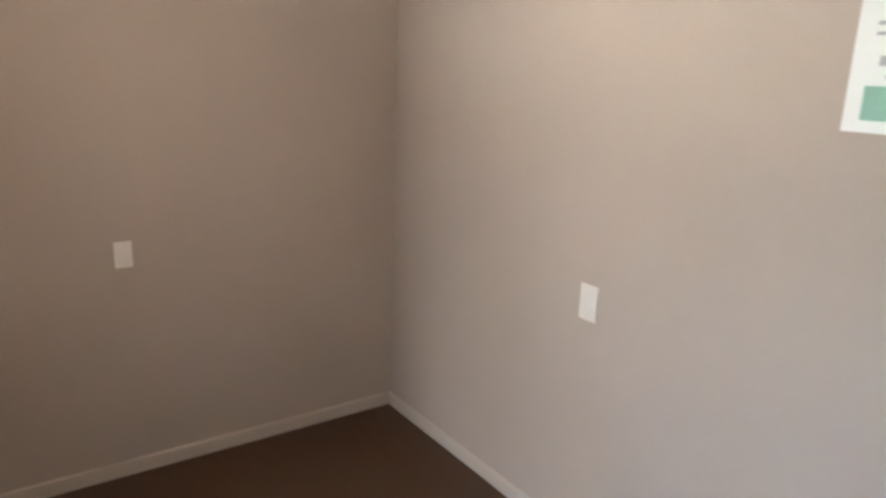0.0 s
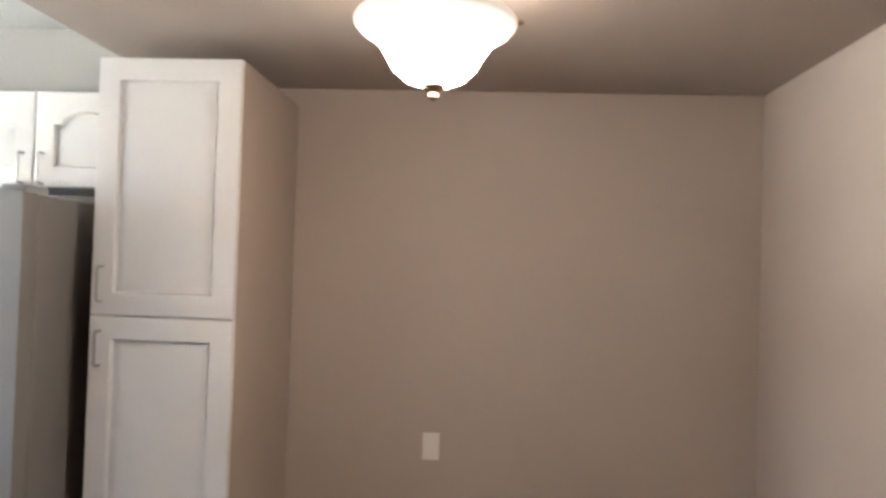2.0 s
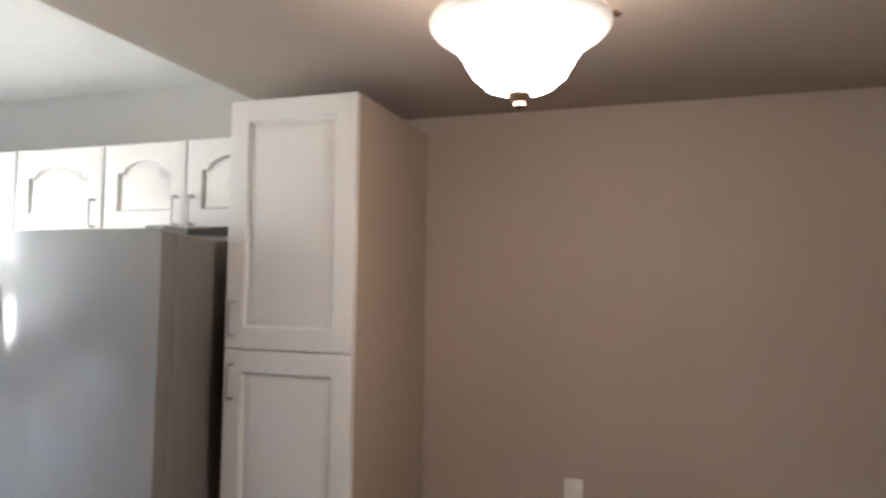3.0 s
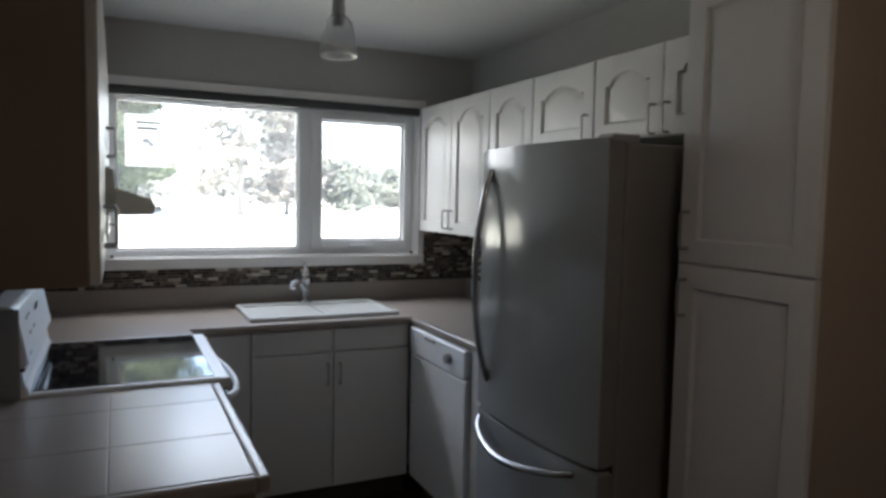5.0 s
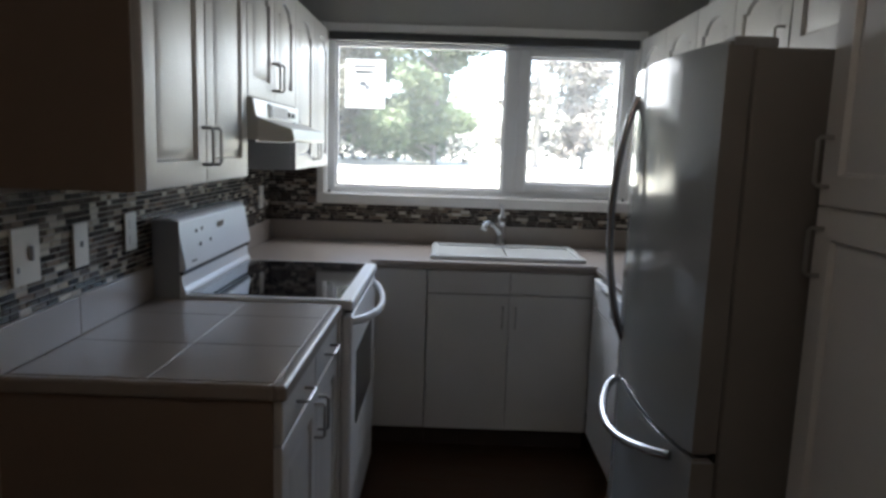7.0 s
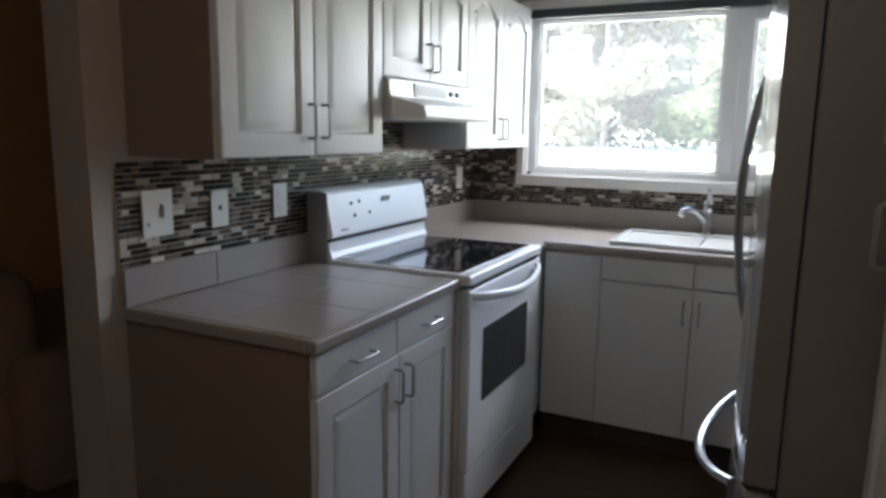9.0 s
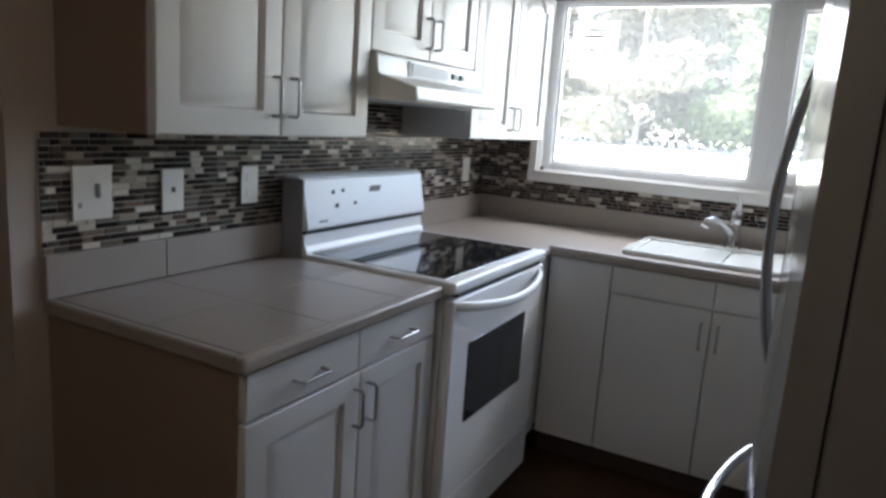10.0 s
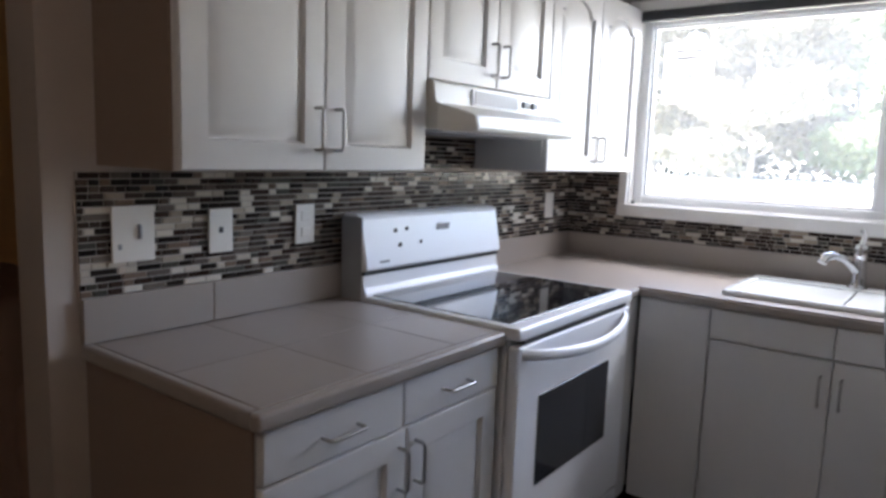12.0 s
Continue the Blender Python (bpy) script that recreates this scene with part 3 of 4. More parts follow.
part("spout", tube(B(), [(0, 0, 0.05), (-0.022, -0.032, 0.085), (-0.048, -0.070, 0.112), (-0.076, -0.106, 0.122), (-0.096, -0.134, 0.114), (-0.102, -0.143, 0.096)],
     [0.016, 0.0145, 0.013, 0.0155, 0.018, 0.017], 14), M_CHROME, tap)
part("lever", tube(B(), [(0, 0, 0.15), (0.004, 0.012, 0.185), (-0.004, 0.016, 0.215)], [0.013, 0.010, 0.008], 12), M_CHROME, tap)

# ---- range ----
RY0, RY1 = -1.535, -0.785
rng = thing("electric_range", pose(0, RY0, 0, 0, 0, 90), "white freestanding electric range with a black glass cooktop", "range")
RW = RY1 - RY0
part("body", box(B(), 0.004, RW - 0.004, -0.63, -0.02, 0.03, 0.885, 0.006), M_WHITE, rng)
bm = box(B(), 0.0, RW, -0.672, -0.10, 0.884, 0.921, 0.011, 3)
ck = part("cooktop", bm, M_WHITE, rng)
part("glass", box(B(), 0.03, RW - 0.03, -0.625, -0.115, 0.918, 0.9235, 0.002), M_GLASSTOP, ck, "black ceramic glass hob")
bm = prism(B(), [(-0.012, 0.90), (-0.118, 0.90), (-0.121, 0.93), (-0.108, 0.945), (-0.106, 0.988), (-0.012, 0.988)], 0.0, RW)
bmesh.ops.bevel(bm, geom=bm.edges[:], offset=0.004, segments=2, affect="EDGES")
part("backguard_base", bm, M_WHITE, rng)
bm = prism(B(), [(-0.012, 0.990), (-0.090, 0.990), (-0.122, 1.004), (-0.094, 1.158), (-0.078, 1.172), (-0.02, 1.172), (-0.012, 1.15)], 0.0, RW)
bmesh.ops.bevel(bm, geom=bm.edges[:], offset=0.004, segments=2, affect="EDGES")
bg = part("control_panel", bm, M_WHITE, rng)
# solid black strip that paints the shade of the gap
part("gap_shade_strip", box(B(), 0.003, RW - 0.003, -0.111, -0.03, 0.986, 0.9965), M_DARK, rng, "black strip for the shade in the gap under the control panel")


def on_panel(u, v):
    """The pose of a small fitting on the sloping control face, u along it, v up it."""
    return Matrix.Translation((u, -0.1225 + 0.0292 * v, 1.004 + 0.154 * v)) @ pose(0, 0, 0, 90 + 10.4, 0, 0)


part("side_cover", box(B(), -0.002, 0.004, -0.10, -0.012, 0.90, 1.165, 0.002), M_GREYP, rng)
for u, v, r in ((0.152, 0.72, 0.010), (0.208, 0.74, 0.009), (0.166, 0.42, 0.010), (0.272, 0.44, 0.008)):
    part("control_hole", lathe(B(), [(0.0, 0.002), (r * 0.8, 0.002), (r, 0.0), (0.0, 0.0)], 14), M_DARK if r > 0.006 else M_GREYP, bg, m=on_panel(u, v))
part("blank_badge", box(B(), -0.022, 0.022, -0.004, 0.004, 0.0, 0.001), M_GREYP, bg, m=on_panel(0.085, 0.13))
part("clock_display", box(B(), -0.034, 0.034, -0.019, 0.019, 0.0, 0.0015), M_DISPLAY, bg, "blank glossy grey display", m=on_panel(0.40, 0.68))
dr = part("oven_door", box(B(), 0.006, RW - 0.006, -0.668, -0.632, 0.215, 0.868, 0.010, 3), M_WHITE, rng)
part("oven_window", box(B(), 0.127, RW - 0.165, -0.6715, -0.666, 0.445, 0.712, 0.002), M_OVEN, dr, "dark oven door glass")
arc = [k / 16 for k in range(17)]
bm = tube(B(), [(0.03 + (RW - 0.075) * u, -0.660 - 0.072 * math.sin(math.pi * u) ** 0.62, 0.842 - 0.016 * math.sin(math.pi * u)) for u in arc], 0.0115, 12)
for v in bm.verts:
    v.co.z = 0.832 + (v.co.z - 0.832) * 1.35
part("oven_handle", bm, M_WHITE, dr)
part("vent_slot", box(B(), 0.04, RW - 0.04, -0.664, -0.64, 0.871, 0.882), M_DARK, rng)
part("storage_drawer", box(B(), 0.006, RW - 0.006, -0.664, -0.632, 0.04, 0.207, 0.008, 2), M_WHITE, rng)
for x in (0.05, RW - 0.05):
    for y in (-0.58, -0.08):
        part("foot", lathe(B(), [(0.0, 0.03), (0.018, 0.03), (0.022, 0.0), (0.0, 0.0)], 12), M_DARK, rng, m=pose(x, y, 0))
# dark box fills the slot beside the range with painted shade
solid("gap_shade_filler", box(B(), 0.02, 0.60, -1.552, -1.538, 0.0, 0.868), M_KICK, "dark filler for the shade in the gap beside the range", "trim")

# ---- range hood ----
hood = thing("range_hood", pose(0, -1.509, 0, 0, 0, 90), "almond enamel under-cabinet range hood above the range", "hood")
HW = 0.68


def hood_solid(outline, x0, x1, bev):
    """The outline drawn out along the hood, its ends drawn in towards the front lip."""
    bm = prism(B(), outline, x0, x1)
    for v in bm.verts:
        draw_in = max(0.0, -v.co.y - 0.333) / 0.125 * 0.055
        v.co.x += draw_in if v.co.x < HW / 2 else -draw_in
    bmesh.ops.bevel(bm, geom=bm.edges[:], offset=bev, segments=2, affect="EDGES")
    return bm


hb = part("body", hood_solid([(-0.002, 1.571), (-0.333, 1.571), (-0.338, 1.567), (-0.343, 1.509), (-0.388, 1.492), (-0.388, 1.436), (-0.002, 1.436)], 0.0, HW, 0.003), M_HOOD, hood)
part("visor", hood_solid([(-0.35, 1.508), (-0.452, 1.476), (-0.459, 1.440), (-0.452, 1.431), (-0.35, 1.431)], -0.001, HW + 0.001, 0.003), M_HOOD, hood)
part("vent_surround", box(B(), 0.18, 0.45, -0.3465, -0.338, 1.513, 1.560, 0.002), M_WHITE, hb, "pale strip round the vent")
for k in range(6):
    part("vent_slat", box(B(), 0.193, 0.437, -0.3495, -0.345, 1.518 + 0.0065 * k, 1.5225 + 0.0065 * k), M_GREYP, hb, "grey vent slat")
for x in (0.49, 0.55):
    part("switch", box(B(), x - 0.016, x + 0.016, -0.35, -0.339, 1.526, 1.546, 0.002), M_DARK, hb, "black rocker switch")
part("lamp_cover", box(B(), 0.45, 0.53, -0.373, -0.363, 1.497, 1.506, 0.001), M_GREYP, hb)
part("filter", box(B(), 0.06, HW - 0.06, -0.33, -0.03, 1.428, 1.438, 0.002), M_GREYP, hood, "grey grease filter")

# ---- refrigerator ----
FY0 = -1.555
fridge = thing("refrigerator", pose(W, FY0, 0, 0, 0, -90), "silver bottom-freezer refrigerator with bowed doors and steel handles", "refrigerator")
FW, FB = 0.712, -0.694
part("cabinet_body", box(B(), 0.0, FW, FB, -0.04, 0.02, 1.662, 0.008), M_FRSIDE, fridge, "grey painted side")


def bowed_door(z0, z1):
    n = 16
    pts = [(0.003, FB - 0.004)]
    for i in range(n + 1):
        u = i / n
        pts.append((0.003 + (FW - 0.006) * u, FB - 0.058 - 0.036 * (1 - (2 * u - 1) ** 2)))
    pts.append((FW - 0.003, FB - 0.004))
    bm = B()
    a = [bm.verts.new((x, y, z0)) for x, y in pts]
    b = [bm.verts.new((x, y, z1)) for x, y in pts]
    k = len(a)
    bm.faces.new(a[::-1]), bm.faces.new(b)
    for i in range(k):
        bm.faces.new((a[i], a[(i + 1) % k], b[(i + 1) % k], b[i]))
    es = [e for e in bm.edges if abs(e.verts[0].co.z - e.verts[1].co.z) < 1e-6]
    bmesh.ops.bevel(bm, geom=es, offset=0.008, segments=3, affect="EDGES")
    return bm


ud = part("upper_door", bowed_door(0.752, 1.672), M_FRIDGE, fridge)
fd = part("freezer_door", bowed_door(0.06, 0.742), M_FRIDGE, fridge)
for d in (ud, fd):      # the flanks of the doors take the darker grey of the cabinet
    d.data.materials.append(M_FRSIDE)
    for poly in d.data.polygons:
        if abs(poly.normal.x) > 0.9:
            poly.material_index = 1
hxp = 0.10
hz = [0.86 + (1.60 - 0.86) * i / 14 for i in range(15)]
bm = tube(B(), [(hxp, FB - 0.072 - 0.062 * math.sin(math.pi * i / 14) ** 0.7, z) for i, z in enumerate(hz)], 0.0115, 12)
part("door_handle", bm, M_STEEL, ud, "bowed polished steel handle")
bm = tube(B(), [(0.06 + 0.565 * i / 14, FB - 0.078 - 0.085 * math.sin(math.pi * i / 14) ** 0.7, 0.714 - 0.040 * math.sin(math.pi * i / 14)) for i in range(15)], 0.0115, 12)
part("freezer_handle", bm, M_STEEL, fd, "bowed polished steel handle")
part("hinge_cover", box(B(), FW - 0.075, FW - 0.006, FB - 0.045, FB + 0.05, 1.660, 1.684, 0.006), M_GREYP, fridge)
part("gasket", box(B(), 0.012, FW - 0.012, FB - 0.006, FB + 0.001, 0.07, 1.655), M_DARK, fridge)
part("base_grille", box(B(), 0.01, FW - 0.01, FB - 0.02, FB + 0.03, 0.0, 0.055), M_DARK, fridge)

# ---- wall plates ----


def plate(kind, label, m, w=0.072, h=0.116):
    p = thing(kind, m, label, "wall plate")
    part("plate", box(B(), -w / 2, w / 2, -0.007, 0.0, -h / 2, h / 2, 0.003), M_PLATE, p)
    return p


p = plate("light_switch", "white double wall plate with a toggle on the mosaic", pose(0.0095, -2.212, 1.155, 0, 0, 90), 0.105, 0.132)
part("toggle", box(B(), 0.008, 0.016, -0.016, -0.006, -0.012, 0.022, 0.002), M_GREYP, p)
part("screw", box(B(), -0.038, -0.030, -0.009, -0.006, -0.035, -0.022, 0.001), M_GREYP, p)
p = plate("phone_jack", "white wall plate with one dark socket on the mosaic", pose(0.0095, -1.975, 1.147, 0, 0, 90))
part("socket", box(B(), -0.006, 0.006, -0.009, -0.006, -0.005, 0.010, 0.001), M_DARK, p)
for y in (-1.688, -0.213):
    p = plate("power_outlet", "white double power outlet on the mosaic", pose(0.0095, y, 1.148, 0, 0, 90))
    for z in (-0.024, 0.024):
        part("socket", box(B(), -0.016, 0.016, -0.010, -0.006, z - 0.014, z + 0.014, 0.002), M_PLATE, p)
p = plate("power_outlet", "small beige outlet plate on the plain wall", pose(W, -3.272, 0.868, 0, 0, -90), 0.060, 0.096)
for z in (-0.024, 0.024):
    part("socket", box(B(), -0.016, 0.016, -0.010, -0.006, z - 0.014, z + 0.014, 0.002), M_PLATE, p)
p = plate("power_outlet", "white outlet plate on the plain dining wall", pose(1.112, YS, 0.862, 0, 0, 180))
for z in (-0.024, 0.024):
    part("socket", box(B(), -0.016, 0.016, -0.010, -0.006, z - 0.014, z + 0.014, 0.002), M_PLATE, p)

# ---- notice on the dining wall ----
note = thing("wall_notice", pose(0.315, YS, 1.645, 0, 0, 180), "white printed notice with a green block on the wall", "notice")
part("sheet", box(B(), -0.14, 0.14, -0.002, 0.0, -0.195, 0.19), M_SHEET, note)
part("green_block", box(B(), -0.105, 0.105, -0.004, -0.0025, -0.17, -0.10), M_GREEN, note)
for x0, x1, z0, z1 in ((-0.10, 0.09, 0.02, 0.028), (-0.10, 0.07, 0.0, 0.007), (-0.085, -0.05, -0.06, -0.04), (-0.02, 0.08, -0.058, -0.05), (-0.07, 0.05, -0.085, -0.078), (-0.08, -0.05, 0.05, 0.075)):
    part("text_bar", box(B(), x0, x1, -0.004, -0.0025, z0, z1), M_INK, note)

# ---- lamps ----
dl = thing("ceiling_lamp", pose(1.13, -3.34, 0), "lit alabaster glass bowl lamp on a bronze semi-flush mount", "lamp")
part("canopy", lathe(B(), [(0.0, DC), (0.07, DC), (0.07, DC - 0.01), (0.05, DC - 0.026), (0.02, DC - 0.032), (0.0, DC - 0.032)], 32), M_BRONZE, dl)
part("stem", tube(B(), [(0, 0, DC - 0.03), (0, 0, 2.03), (0, 0, 2.02), (0, 0, 1.842)], [0.013, 0.013, 0.008, 0.008], 12), M_BRONZE, dl)
for k in range(3):
    a = k * 2.094 + 2.75
    ca, sa = math.cos(a), math.sin(a)
    rod = [(0.034, DC - 0.028), (0.046, 2.06), (0.056, 2.00), (0.075, 1.966), (0.115, 1.958), (0.146, 1.968), (0.158, 1.972), (0.161, 1.966)]
    part("arm", tube(B(), [(r * ca, r * sa, z) for r, z in rod], 0.006, 8), M_BRONZE, dl)
outer = [(0.0, 1.842), (0.03, 1.844), (0.056, 1.854), (0.077, 1.873), (0.092, 1.899), (0.105, 1.918), (0.124, 1.933), (0.142, 1.944), (0.151, 1.954), (0.152, 1.960), (0.1495, 1.965)]
inner = [(0.144, 1.963), (0.145, 1.955), (0.137, 1.948), (0.119, 1.939), (0.098, 1.922), (0.085, 1.902), (0.071, 1.878), (0.052, 1.860), (0.028, 1.851), (0.0, 1.849)]
part("bowl", lathe(B(), outer + inner, 56), M_BOWL, dl, "glowing alabaster glass bowl")
part("finial", lathe(B(), [(0.0, 1.842), (0.021, 1.845), (0.019, 1.836), (0.009, 1.829), (0.011, 1.822), (0.0, 1.815)], 20), M_BRONZE, dl)

kl = thing("pendant_lamp", pose(1.12, -1.17, 0), "unlit kitchen pendant lamp with a clear glass cone shade", "lamp")
part("canopy", lathe(B(), [(0.0, KC), (0.06, KC), (0.06, KC - 0.01), (0.04, KC - 0.022), (0.0, KC - 0.022)], 28), M_NICKEL, kl)
part("stem", tube(B(), [(0, 0, KC - 0.02), (0, 0, 2.26)], 0.006, 8), M_NICKEL, kl)
part("socket", lathe(B(), [(0.0, 2.275), (0.014, 2.272), (0.022, 2.25), (0.026, 2.20), (0.024, 2.14), (0.0, 2.135)], 20), M_GREYP, kl, "dark grey lamp socket")
part("glass_shade", lathe(B(), [(0.030, 2.180), (0.052, 2.155), (0.065, 2.10), (0.070, 2.03), (0.0672, 2.03), (0.0622, 2.10), (0.0492, 2.15), (0.0275, 2.175)], 32, close=True), M_SHADE, kl, "clear glass cone")

# ---- next room ----
sf = thing("armchair", pose(-1.08, -1.66, 0.012, 0, 0, 165), "brown upholstered armchair in the dim next room", "armchair")
part("seat", box(B(), -0.38, 0.38, -0.40, 0.36, 0.16, 0.44, 0.05, 3), M_SOFA, sf)
part("backrest", box(B(), -0.42, 0.42, 0.30, 0.52, 0.10, 0.86, 0.08, 3), M_SOFA, sf)
for x in (-0.47, 0.47):
    part("armrest", box(B(), x - 0.10, x + 0.10, -0.42, 0.44, 0.10, 0.60, 0.07, 3), M_SOFA, sf)
for x in (-0.45, 0.45):
    for y in (-0.36, 0.44):
        part("leg", tube(B(), [(x, y, 0), (x, y, 0.11)], [0.018, 0.025], 10), M_KICK, sf)

# ---- outdoors ----
bm = B()
xs = [-400, -60, XW - 0.12, W + 0.12, 60, 400]
ys = [-400, -60, YS - 0.12, 0.2, 6, 14, 60, 400]


def ground_z(x, y):
    return 0.60 if y < 1 else (0.78 if y < 10 else 0.95)


gv = {(i, j): bm.verts.new((x, y, ground_z(x, y))) for i, x in enumerate(xs) for j, y in enumerate(ys)}
for i in range(len(xs) - 1):
    for j in range(len(ys) - 1):
        if not (i == 2 and j == 2):
            bm.faces.new((gv[i, j], gv[i + 1, j], gv[i + 1, j + 1], gv[i, j + 1]))
solid("ground", bm, M_GRASS, "pale sunlit ground outside the window", "ground")
# added out of view to block the sky; short overhang spares the window
solid("roof", box(B(), XW - 0.5, W + 0.5, YS - 0.5, 0.24, 2.6, 2.75), M_CEIL, "unseen flat slab added over the rooms to keep out sky and sun", "roof")


def leaves(bm, rnd, centre, spread, count, size):
    for _ in range(count):
        while True:
            q = Vector((rnd.uniform(-1, 1), rnd.uniform(-1, 1), rnd.uniform(-1, 1)))
            if q.length < 1:
                break
        c = Vector(centre) + Vector((q.x * spread[0], q.y * spread[1], q.z * spread[2]))
        a = Vector((rnd.gauss(0, 1), rnd.gauss(0, 1), rnd.gauss(0, 1))).normalized()
        b = a.orthogonal().normalized()
        s = size * rnd.uniform(0.6, 1.4)
        bm.faces.new([bm.verts.new(c + s * v) for v in (-a, b * 0.5, a, -b * 0.5)])


def broadleaf(at, height, width, seed, leaf, mat, label, count=5200, name="tree"):
    rnd = random.Random(seed)
    t = thing(name, pose(*at), label, "tree")
    bm = B()
    tube(bm, [(0, 0, -0.1), (0.05, 0.02, height * 0.25), (-0.04, 0.06, height * 0.5), (0.03, 0, height * 0.8)], [0.075, 0.06, 0.045, 0.018], 10)
    tips = []
    for k in range(30):
        a, z = rnd.uniform(0, 6.28), height * rnd.uniform(0.03, 0.85)
        r = width * rnd.uniform(0.45, 1.0) * (1.15 - 0.75 * z / height)
        tip = Vector((r * math.cos(a), r * math.sin(a), z + height * rnd.uniform(0.02, 0.14)))
        tube(bm, [(0, 0, z), tuple(tip * 0.5 + Vector((0, 0, z * 0.5 + 0.05))), tuple(tip)], [0.045, 0.028, 0.008], 6)
        tips.append(tip)
    part("trunk", bm, M_BARK, t)
    bm = B()
    for tip in tips:
        for f in (1.0, 0.72, 0.45):
            c = Vector((tip.x * f, tip.y * f, tip.z * (0.8 + 0.2 * f))) + Vector((rnd.gauss(0, 0.15), rnd.gauss(0, 0.15), rnd.gauss(0, 0.15)))
            s = rnd.uniform(0.35, 0.8)
            leaves(bm, rnd, c, (s, s, s * 0.6), count // (3 * len(tips)), leaf)
    part("crown", bm, mat, t)
    return t


def conifer(at, height, width, seed, label, rows=34, dens=44):
    rnd = random.Random(seed)
    t = thing("tree", pose(*at), label, "tree")
    bm, nb = B(), B()
    tube(bm, [(0, 0, -0.1), (0.02, 0, height * 0.5), (0, 0.02, height)], [0.10, 0.07, 0.015], 10)
    for k in range(rows):
        z = height * (0.08 + 0.9 * k / rows)
        for _ in range(3):
            a, r = rnd.uniform(0, 6.28), width * (1.05 - z / height) * rnd.uniform(0.5, 1.1)
            end = Vector((r * math.cos(a), r * math.sin(a), z - 0.12 * r + rnd.uniform(-0.1, 0.2)))
            tube(bm, [(0, 0, z), tuple(end)], [0.022, 0.006], 5)
            for f in (0.4, 0.6, 0.8, 1.0):
                c = Vector((end.x * f, end.y * f, z + (end.z - z) * f))
                leaves(nb, rnd, c, (0.27, 0.27, 0.13), dens // 4, 0.095)
    part("trunk", bm, M_BARK, t)
    part("crown", nb, M_NEEDLE, t)
    return t


broadleaf((0.55, 15.2, 0.93), 7.5, 2.0, 3, 0.10, M_LEAF, "leafy green tree outside the window", 20000)
broadleaf((-2.6, 14.0, 0.92), 7.0, 2.6, 5, 0.10, M_PALE, "dense pale green tree beside the lawn", 20000)
broadleaf((-6.0, 16.0, 0.95), 8.0, 3.0, 8, 0.125, M_PALE, "tall spreading pale green tree on the lawn", 16000)
conifer((3.25, 14.6, 0.94), 8.5, 1.7, 11, "thin grey-green conifer with a straight trunk")
broadleaf((4.75, 16.0, 0.94), 4.2, 1.25, 19, 0.075, M_DUSTY, "sparse pale brown tree beside the conifer", 6500)
broadleaf((8.3, 22.0, 0.95), 2.3, 1.3, 14, 0.12, M_BUSH, "low rounded dull green tree far off", 5000)
broadleaf((11.4, 24.0, 0.95), 1.7, 1.9, 17, 0.12, M_BUSH, "low bushy tree far off", 5000)
broadleaf((-1.3, 19.5, 0.95), 8.5, 2.8, 25, 0.13, M_LEAF, "tall green tree behind the nearer ones", 8000)
broadleaf((-4.4, 20.0, 0.95), 9.0, 3.2, 27, 0.18, M_PALE, "tall pale green tree behind the nearer ones", 8000)
broadleaf((-8.2, 23.0, 0.95), 9.5, 3.4, 41, 0.21, M_PALE, "tall washed-out green tree behind the lawn", 9000)
broadleaf((-13.5, 24.0, 0.95), 9.5, 3.6, 43, 0.21, M_PALE, "wide washed-out green tree behind the lawn", 9000)
broadleaf((-10.5, 19.0, 0.95), 8.0, 3.2, 21, 0.19, M_PALE, "broad pale washed-out green tree far off", 7000)
bm = B()
rnd = random.Random(31)
for i in range(215):
    x = -16 + 17.6 * rnd.random()
    leaves(bm, rnd, (x, 19 + rnd.uniform(-1, 1), 0.95 + rnd.uniform(0.1, 0.9)), (0.6, 0.5, 0.4), 28, 0.10)
solid("hedge", bm, M_PALE, "low dull green undergrowth below the trees", "hedge", kind="stuff")

# ---- mosaic splashback ----
ROW, TH, GAP = 0.0158, 0.0136, 0.0021


def tile_mesh(w):
    bm = B()
    a = [bm.verts.new((x, 0, z)) for x, z in ((0, 0), (w, 0), (w, TH), (0, TH))]
    e = 0.0012
    b = [bm.verts.new((x, -0.0032, z)) for x, z in ((e, e), (w - e, e), (w - e, TH - e), (e, TH - e))]
    bm.faces.new(b)
    for i in range(4):
        bm.faces.new((a[i], a[(i + 1) % 4], b[(i + 1) % 4], b[i]))
    return finish("tile", bm, M_TILE, smooth=False)


WIDTHS = (0.023, 0.034, 0.046, 0.046, 0.060)
TILES = {w: tile_mesh(w) for w in sorted(set(WIDTHS))}


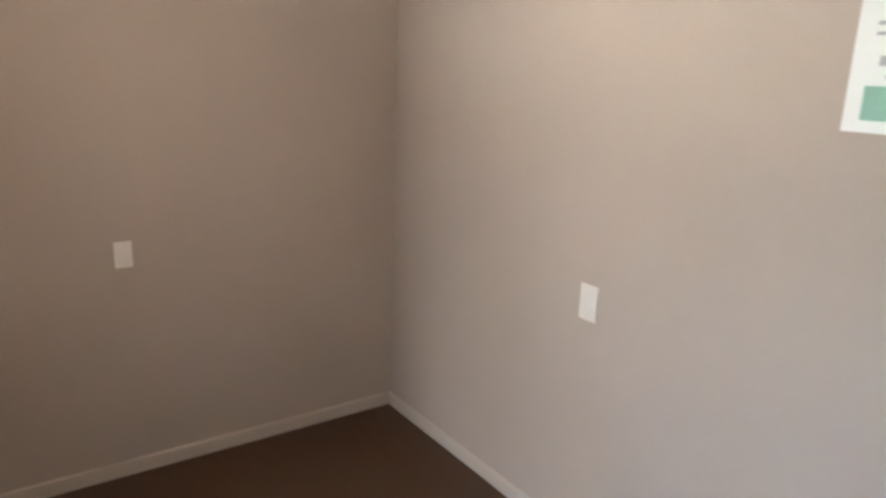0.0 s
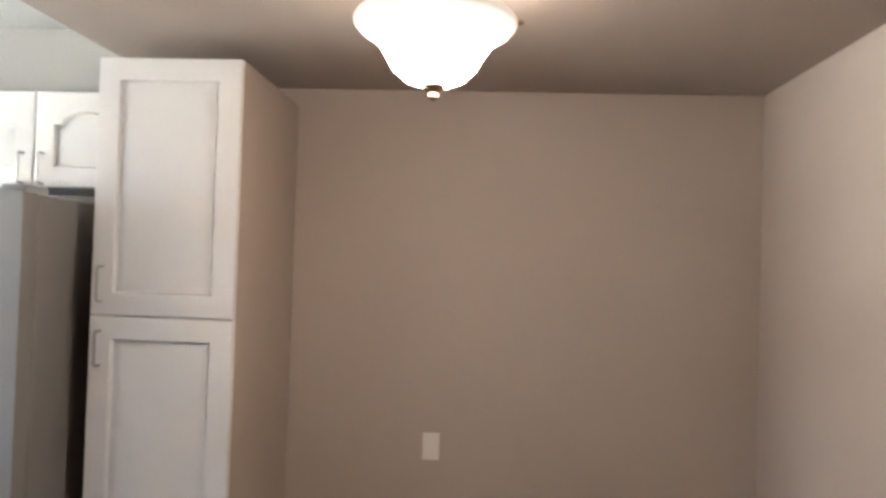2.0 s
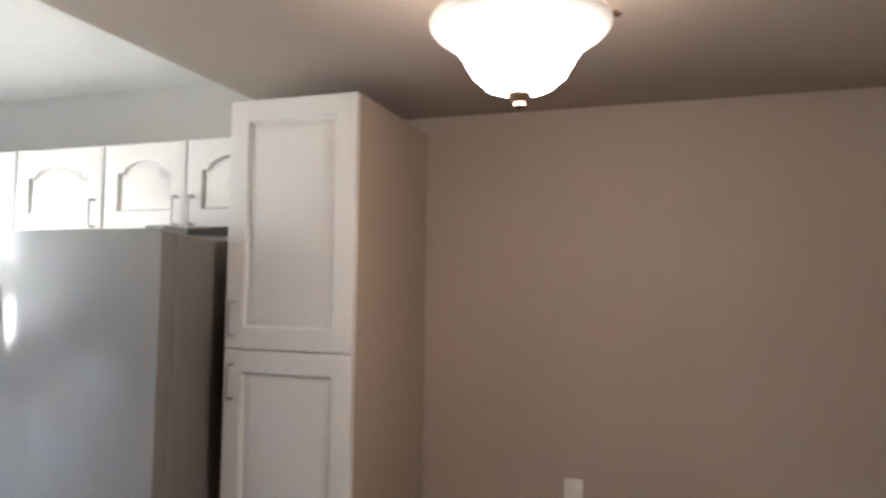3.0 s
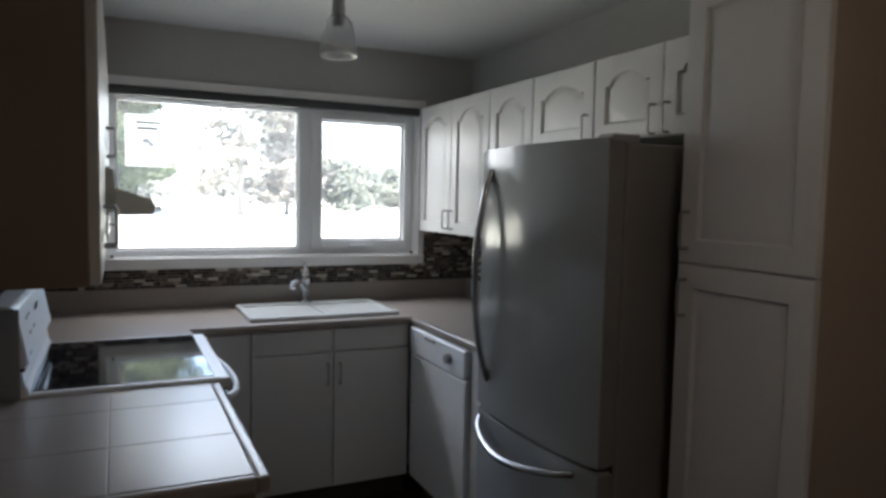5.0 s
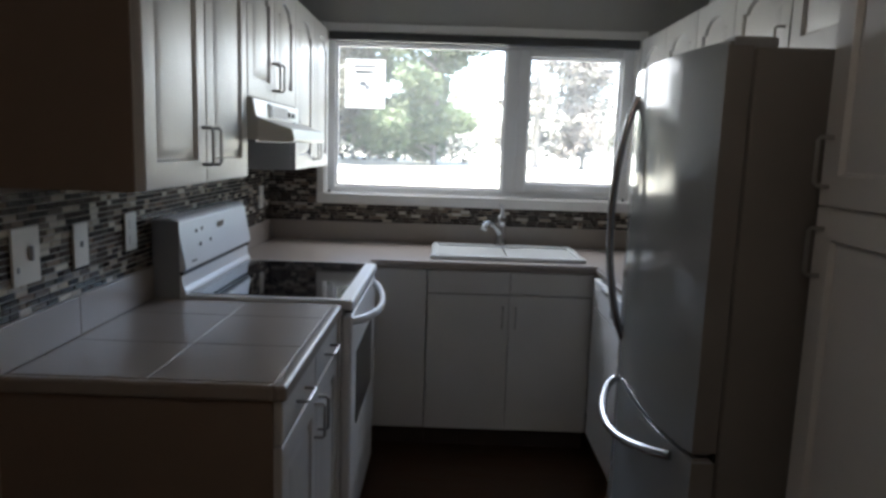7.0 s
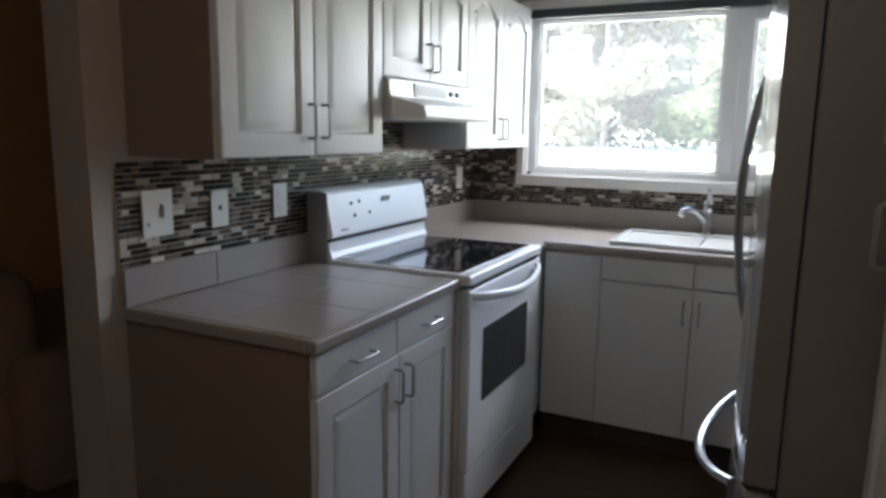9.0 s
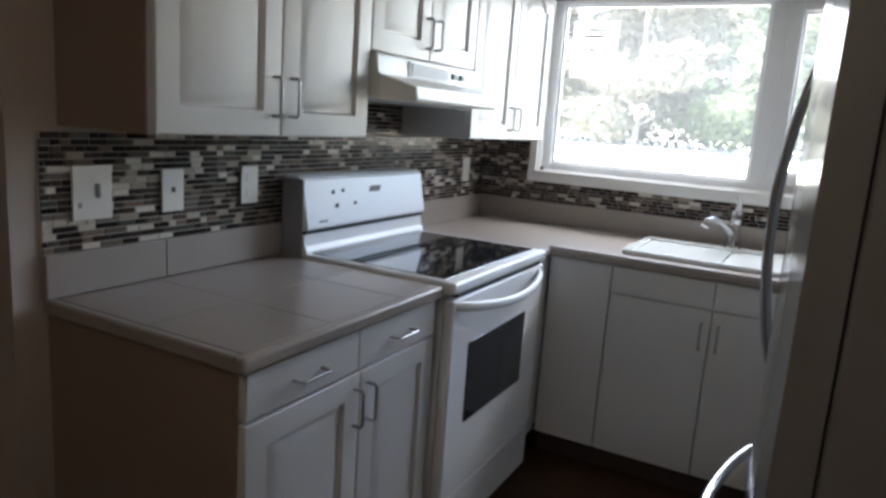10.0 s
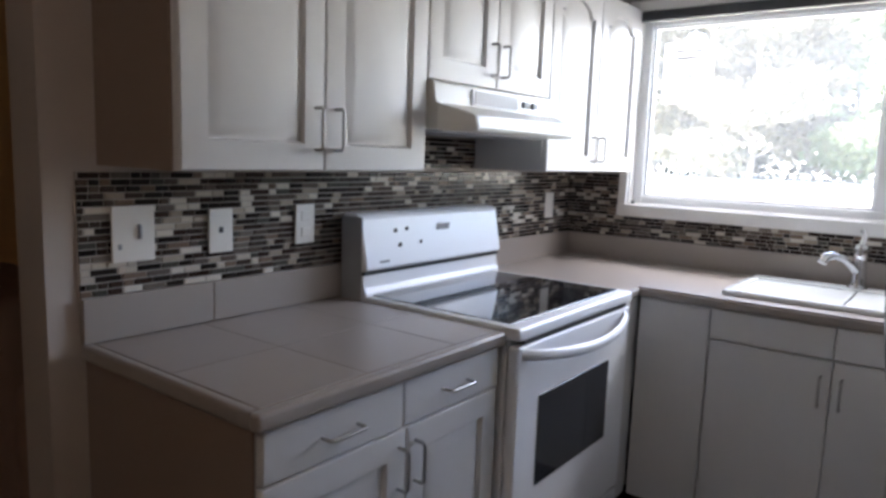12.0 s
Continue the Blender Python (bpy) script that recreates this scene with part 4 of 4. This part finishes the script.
def splashback(name, label, m, length, z0, z1, seed, holes=(), picked=0.0):
    """Grout bed with rows of glass and stone strips; those within the first stretch are pieces of their own."""
    rnd = random.Random(seed)
    z1 = min(z1, z0 + int((z1 - z0 + 0.002) / ROW) * ROW - 0.001)
    s = new(name, finish(name, box(B(), 0, length, -0.005, 0, z0, z1), M_GROUT))
    s.matrix_basis = m
    tagged(s, label, "splashback", kind="structure")
    verts, faces, n = [], [], 0
    r = 0
    while z0 + (r + 1) * ROW <= z1 + 0.002:
        x = -rnd.choice((0.0, 0.02, 0.035))
        while x < length - 0.01:
            w = rnd.choice(WIDTHS)
            a, b = max(x, 0.0), min(x + w, length)
            z = z0 + r * ROW
            if b - a > 0.008 and not any(h0 < b and a < h1 and k0 < z + TH and z < k1 for h0, h1, k0, k1 in holes):
                if x + w < picked and a == x and n < 300:
                    t = new("tile", TILES[w])
                    t.parent = s
                    t.matrix_basis = pose(x, -0.005, z)
                    n += 1
                else:
                    k = len(verts)
                    e = 0.0012
                    verts += [(a, -0.005, z), (b, -0.005, z), (b, -0.005, z + TH), (a, -0.005, z + TH),
                              (a + e, -0.0082, z + e), (b - e, -0.0082, z + e), (b - e, -0.0082, z + TH - e), (a + e, -0.0082, z + TH - e)]
                    faces += [(k + 4, k + 5, k + 6, k + 7)] + [(k + i, k + (i + 1) % 4, k + 4 + (i + 1) % 4, k + 4 + i) for i in range(4)]
            x += w + GAP
        r += 1
    me = bpy.data.meshes.new("mosaic")
    me.from_pydata(verts, [], faces)
    me.materials.append(M_TILES)
    mo = new("mosaic", me)
    mo.parent = s
    tagged(mo, kind="stuff")
    return s


splashback("splashback_west", "mosaic of brown, grey and cream glass strips on the wall", pose(0, -2.336, 0, 0, 0, 90), 2.336, LIP, UB - 0.002, 41, picked=0.80)
splashback("splashback_hood", "mosaic of glass strips on the wall under the hood", pose(0, -1.512, 0, 0, 0, 90), 0.694, UB, 1.436, 42, picked=0.694)
splashback("splashback_north", "mosaic strip of glass pieces below the window sill", pose(0, 0, 0), W, LIP, 1.110, 43, picked=W)
splashback("splashback_corner", "mosaic of glass strips between cabinet and window", pose(0.0, 0, 0), 0.26, 1.112, UB - 0.002, 44, picked=0.26)
splashback("splashback_corner_east", "mosaic of glass strips right up to the wall cabinet", pose(1.997, 0, 0), W - 1.997, 1.112, 1.306, 45, picked=W - 1.997)
splashback("splashback_east", "mosaic of glass strips below the east wall cabinets", pose(W, 0, 0, 0, 0, -90), 1.50, LIP, 1.306, 46, picked=0.80)
